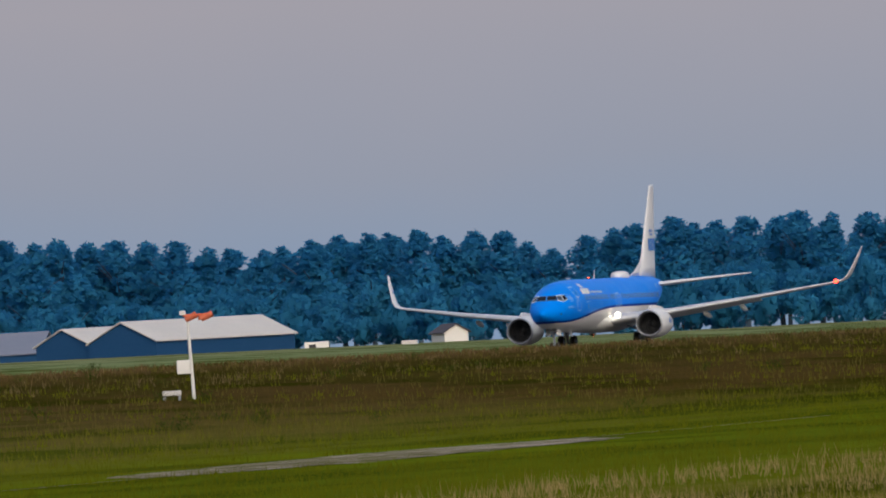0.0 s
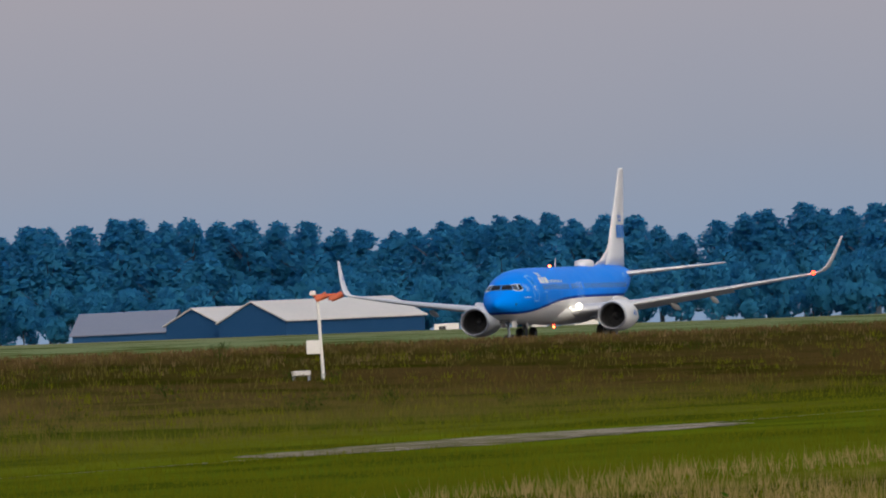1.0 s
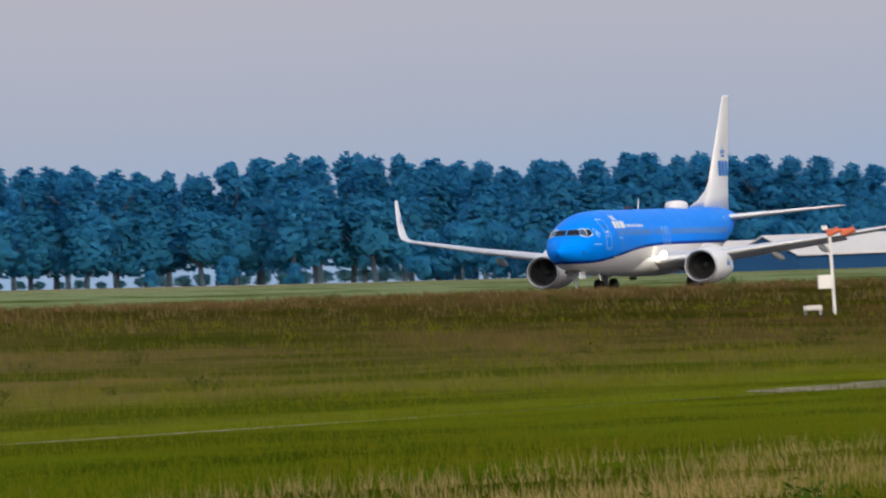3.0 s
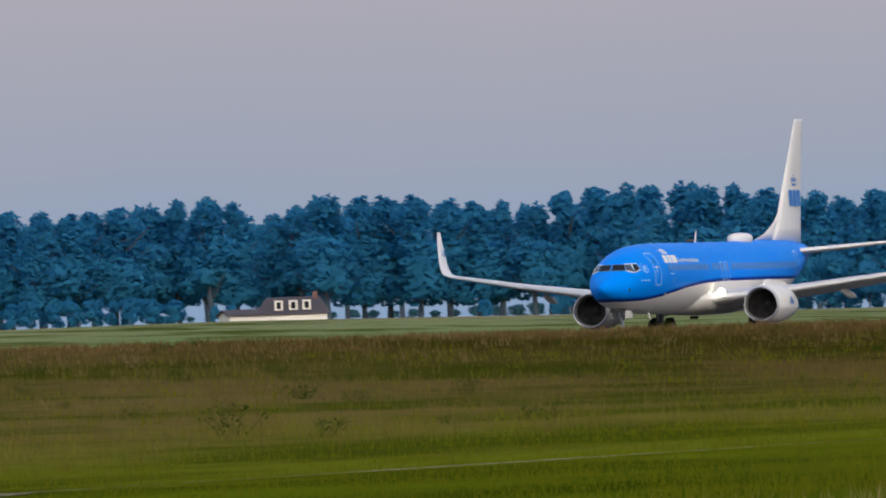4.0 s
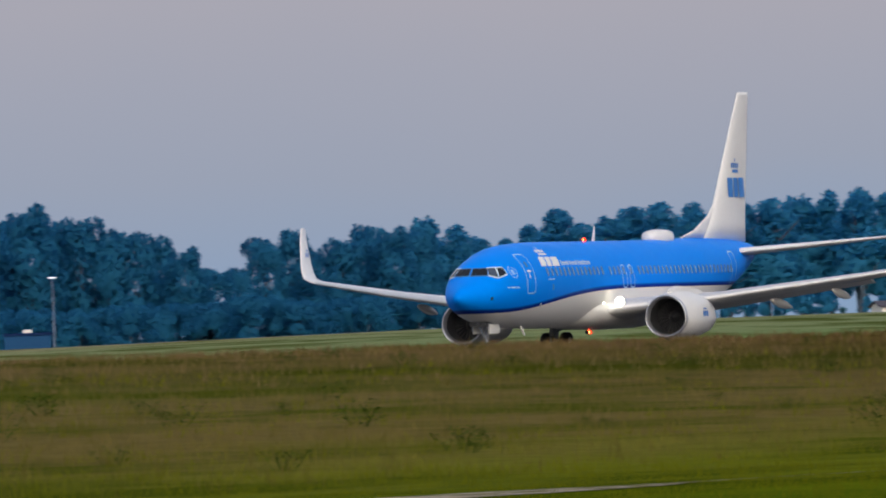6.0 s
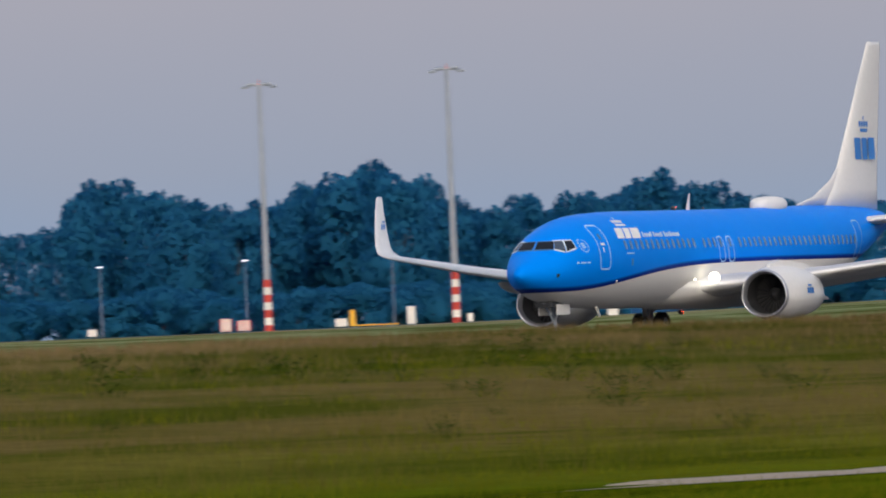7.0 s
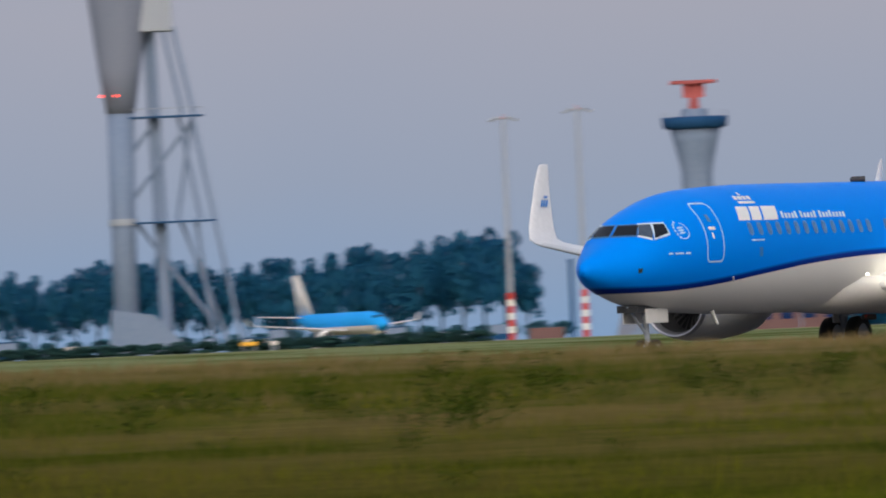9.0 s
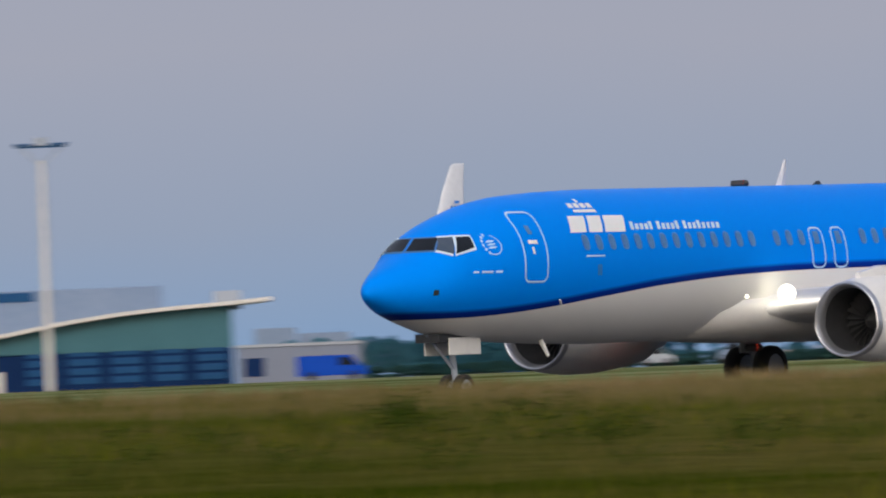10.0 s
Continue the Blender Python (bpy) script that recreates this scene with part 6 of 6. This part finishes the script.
    m = thing("light_mast", pose(p.x, p.y, p.z, 0, 0, -52.96), "tall pale mast with spread lamp arms", "lamp mast")
    hgt = high(1.166, 1050) - p.z
    part("pole", tube((0, 0, -1), (0, 0, hgt), .32, .2, seg=12), PALE, m)
    part("crossarm", box(-2.0, 2.0, -.12, .12, hgt + 1.05, hgt + 1.2), SLATE, m, "dark lamp crossarm")
    for s in (-1, 1):
        part("brace", tube((0, 0, hgt - .4), (s * 1.6, 0, hgt + 1.05), .07, seg=6), GREY, m)
    for x in (-1.8, -1.0, 1.0, 1.8):
        part("floodlight", box(x - .35, x + .35, -.3, .1, hgt + 1.21, hgt + 1.42, bevel=.04), SLATE, m, "flat floodlight")
    part("head_box", box(-.45, .45, -.3, .3, hgt + 1.21, hgt + 1.9, bevel=.05), GREY, m)


# jet blue lightened in its base colour to stand for haze
JET_HAZED = make_mat("haze_lifted_jet_blue", (0.02, 0.38, 0.95), (0.02, 0.34, 0.9), 0.6, gloss=0.1)
build_trees()
build_sensor()
build_house()
build_hangars()
build_service_yard()
for az_, d_, el_ in ((68.31, 1400, 1.25), (67.48, 1400, 1.215), (63.722, 1450, 1.285), (63.788, 1750, 1.085), (64.185, 1450, 1.305), (64.15, 1750, 1.095), (60.80, 1650, 1.15), (60.472, 1650, 1.125)):
    build_mast(az_, d_, el_)
for az_, el_ in ((68.035, .45), (66.745, .443), (67.386, .446), (63.56, .437), (63.97, .434), (64.06, .413), (64.385, .435), (64.845, .38), (65.05, .417), (65.35, .40), (65.68, .41), (62.5, .40), (61.75, .35), (69.3, .45)):
    build_street_lamp(az_, 1300, el_)
build_radar_tower()
build_control_tower()
build_second_jet()
build_far_airport()


# ---- grass, weeds ----
def blades(name, count, y_of, h0, h1, mat, label, seed, bunch=5, spread=0.16, patch=None):
    """Tufts of pointed blades over the strip of land that the lens sweeps."""
    rng = np.random.default_rng(seed)
    az = np.radians(rng.uniform(50.2, 80.8, count))
    y = y_of(rng, count)
    x = y * np.tan(az)
    keep = np.ones(count, bool)
    if patch is not None:
        keep = np.array([patch(a, b) for a, b in zip(x, y)])
    x, y = x[keep], y[keep]
    z = np.array([ground_z(a, b) for a, b in zip(x, y)])
    n_ = len(x)
    x, y, z = (np.repeat(q, bunch) for q in (x, y, z))
    m = n_ * bunch
    d = np.hypot(x, y)
    x = x + rng.normal(0, spread, m)
    y = y + rng.normal(0, spread, m)
    hgt = np.repeat(rng.uniform(h0, h1, n_), bunch) * rng.uniform(0.55, 1.15, m)
    wid = np.maximum(0.006, d * 5.0e-5) * rng.uniform(0.6, 1.3, m)
    lean = rng.normal(0, 0.22, (m, 2)) * hgt[:, None]
    # blades lie roughly across the view
    ux, uy = y / d, -x / d
    base = np.stack([x, y, z - 0.02], 1)
    side = np.stack([ux * wid, uy * wid, np.zeros(m)], 1)
    tip = base + np.stack([lean[:, 0], lean[:, 1], hgt], 1)
    verts = np.stack([base - side * 0.7, base + side * 0.7, tip], 1).reshape(-1, 3)
    me = bpy.data.meshes.new(name)
    me.vertices.add(m * 3)
    me.vertices.foreach_set("co", verts.astype(np.float32).ravel())
    me.loops.add(m * 3)
    me.loops.foreach_set("vertex_index", np.arange(m * 3, dtype=np.int32))
    me.polygons.add(m)
    me.polygons.foreach_set("loop_start", np.arange(0, m * 3, 3, dtype=np.int32))
    me.update(calc_edges=True)
    # blade normals tilted up and towards the camera, to even out their shading
    me.polygons.foreach_set("use_smooth", np.ones(m, dtype=bool))
    up = rng.normal(0, 0.25, (m, 3)) + np.stack([-0.75 * x / d, -0.75 * y / d, np.full(m, 0.8)], 1)
    up /= np.linalg.norm(up, axis=1, keepdims=True)
    me.normals_split_custom_set_from_vertices(np.repeat(up, 3, axis=0).tolist())
    me.materials.append(mat)
    return tagged(new(name, me), label, "grass", kind="stuff")


def near_flat(y0, y1):
    """More tufts where the view runs flat along the ground: even in height angle."""
    return lambda rng, k: 1.0 / rng.uniform(1.0 / y1, 1.0 / y0, k)


def even(y0, y1):
    return lambda rng, k: rng.uniform(y0, y1, k)


clear = lambda x, y: not -2.2 * path_half(x) < y - path_y(x) < path_half(x) * 1.1
dry = lambda x, y: noise.noise((x * 0.12, y * 0.35, 2.0)) > -0.1
blades("dry_grass", 22000, near_flat(15.5, 31), 0.12, 0.28, STRAW, "tall dry straw coloured grass in the foreground", 1, patch=dry)
blades("green_grass", 16000, near_flat(16, 36), 0.10, 0.24, BLADE, "fresh green grass between dry stalks", 2)
blades("meadow_grass", 30000, near_flat(32, 62), 0.07, 0.17, BLADE, "short bright green meadow grass", 3, patch=clear)
blades("seeding_grass", 22000, even(58, 118), 0.12, 0.30, GROUND, "olive brown seeding grass", 4)
blades("green_tufts", 9000, even(55, 110), 0.15, 0.32, BLADE, "green tufts among seeding grass", 5, patch=lambda x, y: noise.noise((x * 0.05, y * 0.12, 7.0)) > 0.0)
blades("crest_grass", 12000, even(110, 137), 0.15, 0.30, GROUND, "dull brown grass along the crest", 6)


blades("olive_stalks", 6000, even(58, 130), 0.2, 0.4, OLIVE, "taller olive brown seeding stalks", 11, bunch=4)
blades("straw_stalks", 3000, even(100, 137), 0.2, 0.38, STRAW_DULL, "dull straw stalks along the crest", 12, bunch=4)


def weed_kind(seed, hgt, wide, count, mat):
    rng = random.Random(seed)
    bm = bmesh.new()
    verts, faces = [], []
    stems = [(rng.uniform(-wide, wide) * 0.6, rng.uniform(-wide, wide) * 0.6, rng.uniform(0.6, 1.0)) for _ in range(7)]
    for k in range(count):
        sx, sy, sh = rng.choice(stems)
        t = rng.random() ** 0.8
        z = hgt * sh * t
        r = wide * 0.45 * (1.15 - t)
        a = rng.uniform(0, 6.283)
        p = Vector((sx * (0.5 + t) + r * math.cos(a), sy * (0.5 + t) + r * math.sin(a), z + 0.02))
        d = Vector((math.cos(a), math.sin(a), rng.uniform(-0.2, 0.8))).normalized()
        s = Vector((-math.sin(a), math.cos(a), rng.uniform(-.4, .4))).normalized()
        l = hgt * rng.uniform(0.10, 0.2)
        i = len(verts)
        verts += [p, p + d * l * .5 + s * l * .28, p + d * l, p + d * l * .5 - s * l * .28]
        faces.append((i, i + 1, i + 2, i + 3))
    me = bpy.data.meshes.new("leaves")
    me.from_pydata([tuple(v) for v in verts], [], faces)
    me.materials.append(mat)
    for sx, sy, sh in stems:
        add_tube(bm, (sx * .5, sy * .5, -.05), (sx * 1.5, sy * 1.5, hgt * sh * .95), hgt * .02, hgt * .008, 5)
    st = bpy.data.meshes.new("stems")
    bm.to_mesh(st)
    bm.free()
    st.materials.append(mat)
    return me, st


def put_weed(kind, x, y, s, rz, label, group):
    t = new("weed")
    t.matrix_world = pose(x, y, ground_z(x, y) - 0.01, 0, 0, rz) @ Matrix.Scale(s, 4)
    tagged(t, label, "plant", group)
    for n_, me in (("leaves", kind[0]), ("stem", kind[1])):
        o = new(n_, me)
        o.parent = t
        if n_ == "stem":
            tagged(o, kind="stuff")


def build_weeds():
    rng = random.Random(8)
    tall = [weed_kind(100 + k, 0.62, 0.22, 170, LEAF_NEAR) for k in range(4)]
    low = [weed_kind(120 + k, 0.4, 0.55, 190, CLUMP) for k in range(3)]
    # leafy weeds in the foreground, denser along one stretch
    for az, y, s in ((75.43, 21.5, .75), (75.5, 20.5, .7), (75.98, 21.5, .9), (76.2, 21.6, 1.0), (76.3, 20.8, .8), (76.95, 21.2, 1.0), (77.03, 20.4, 1.05), (77.1, 20.0, .9), (77.35, 20.6, .9), (77.5, 20.2, 1.0),
                     (77.62, 20.6, 1.15), (77.72, 20.3, 1.2), (77.84, 20.5, 1.25), (77.95, 20.0, 1.2), (78.1, 20.4, 1.1), (78.25, 20.8, 1.1), (76.75, 19.6, .8), (78.5, 20.0, 1.0), (78.9, 20.8, 1.0)):
        y -= 2.75
        put_weed(rng.choice(tall), y * math.tan(radians(az)), y, s * 0.72, rng.uniform(0, 360), "leafy dark green weed in tall dry grass", "foreground weeds")
    # darker clumps on the rise
    spots = [(68.445, 88, 1.0), (69.686, 90, .8), (76.95, 91, 1.0), (77.12, 88, 1.1), (76.99, 92, .9), (77.2, 76, .7)]
    for k in range(90):
        spots.append((rng.uniform(52, 80), rng.uniform(62, 128), rng.uniform(0.4, 1.0)))
    for k in range(120):
        spots.append((rng.uniform(52, 69), rng.gauss(101, 5), rng.uniform(0.6, 1.5)))
    for k in range(60):
        spots.append((rng.uniform(69, 80), rng.uniform(64, 126), rng.uniform(0.5, 1.3)))
    for az, y, s in spots:
        put_weed(rng.choice(low), y * math.tan(radians(az)), y, s, rng.uniform(0, 360), "low dark green clump in rough grass", "meadow clumps")


build_weeds()


# ---- what moves ----
def run(t):
    """How far the nose still is up the runway."""
    return 861.952 - 56.527 * t - 0.4146 * t * t - 0.014237 * t ** 3


def motions():
    walk(AIRLINER, [(k * 0.5, pose(run(k * 0.5), RUNWAY_Y, RUNWAY_Z, 0, 0, HEADING)) for k in range(21)])
    ant, z = RADAR[0]
    walk(ant, [(k * 0.5, pose(0, 0, z, 0, 0, 54 * (k - 18))) for k in range(21)])
    # turned so the lit end meets the camera about one second in
    for bc in BEACONS:
        p = bc.location.copy()
        walk(bc, [(k * 0.5, pose(p.x, p.y, p.z, 0, 0, 13.9 + 150 * (k * 0.5 - 1))) for k in range(21)])
    # the far jet taxis on, nose to the right
    jet = JETS[0]
    p, way = jet.matrix_world.translation.copy(), jet.matrix_world.to_3x3() @ Vector((1, 0, 0))
    walk(jet, [(t, pose(p.x + 14 * (t - 9) * way.x, p.y + 14 * (t - 9) * way.y, p.z, 0, 0, -59.86 - 66)) for t in (0, 2.5, 5, 7.5, 9, 10)])


motions()
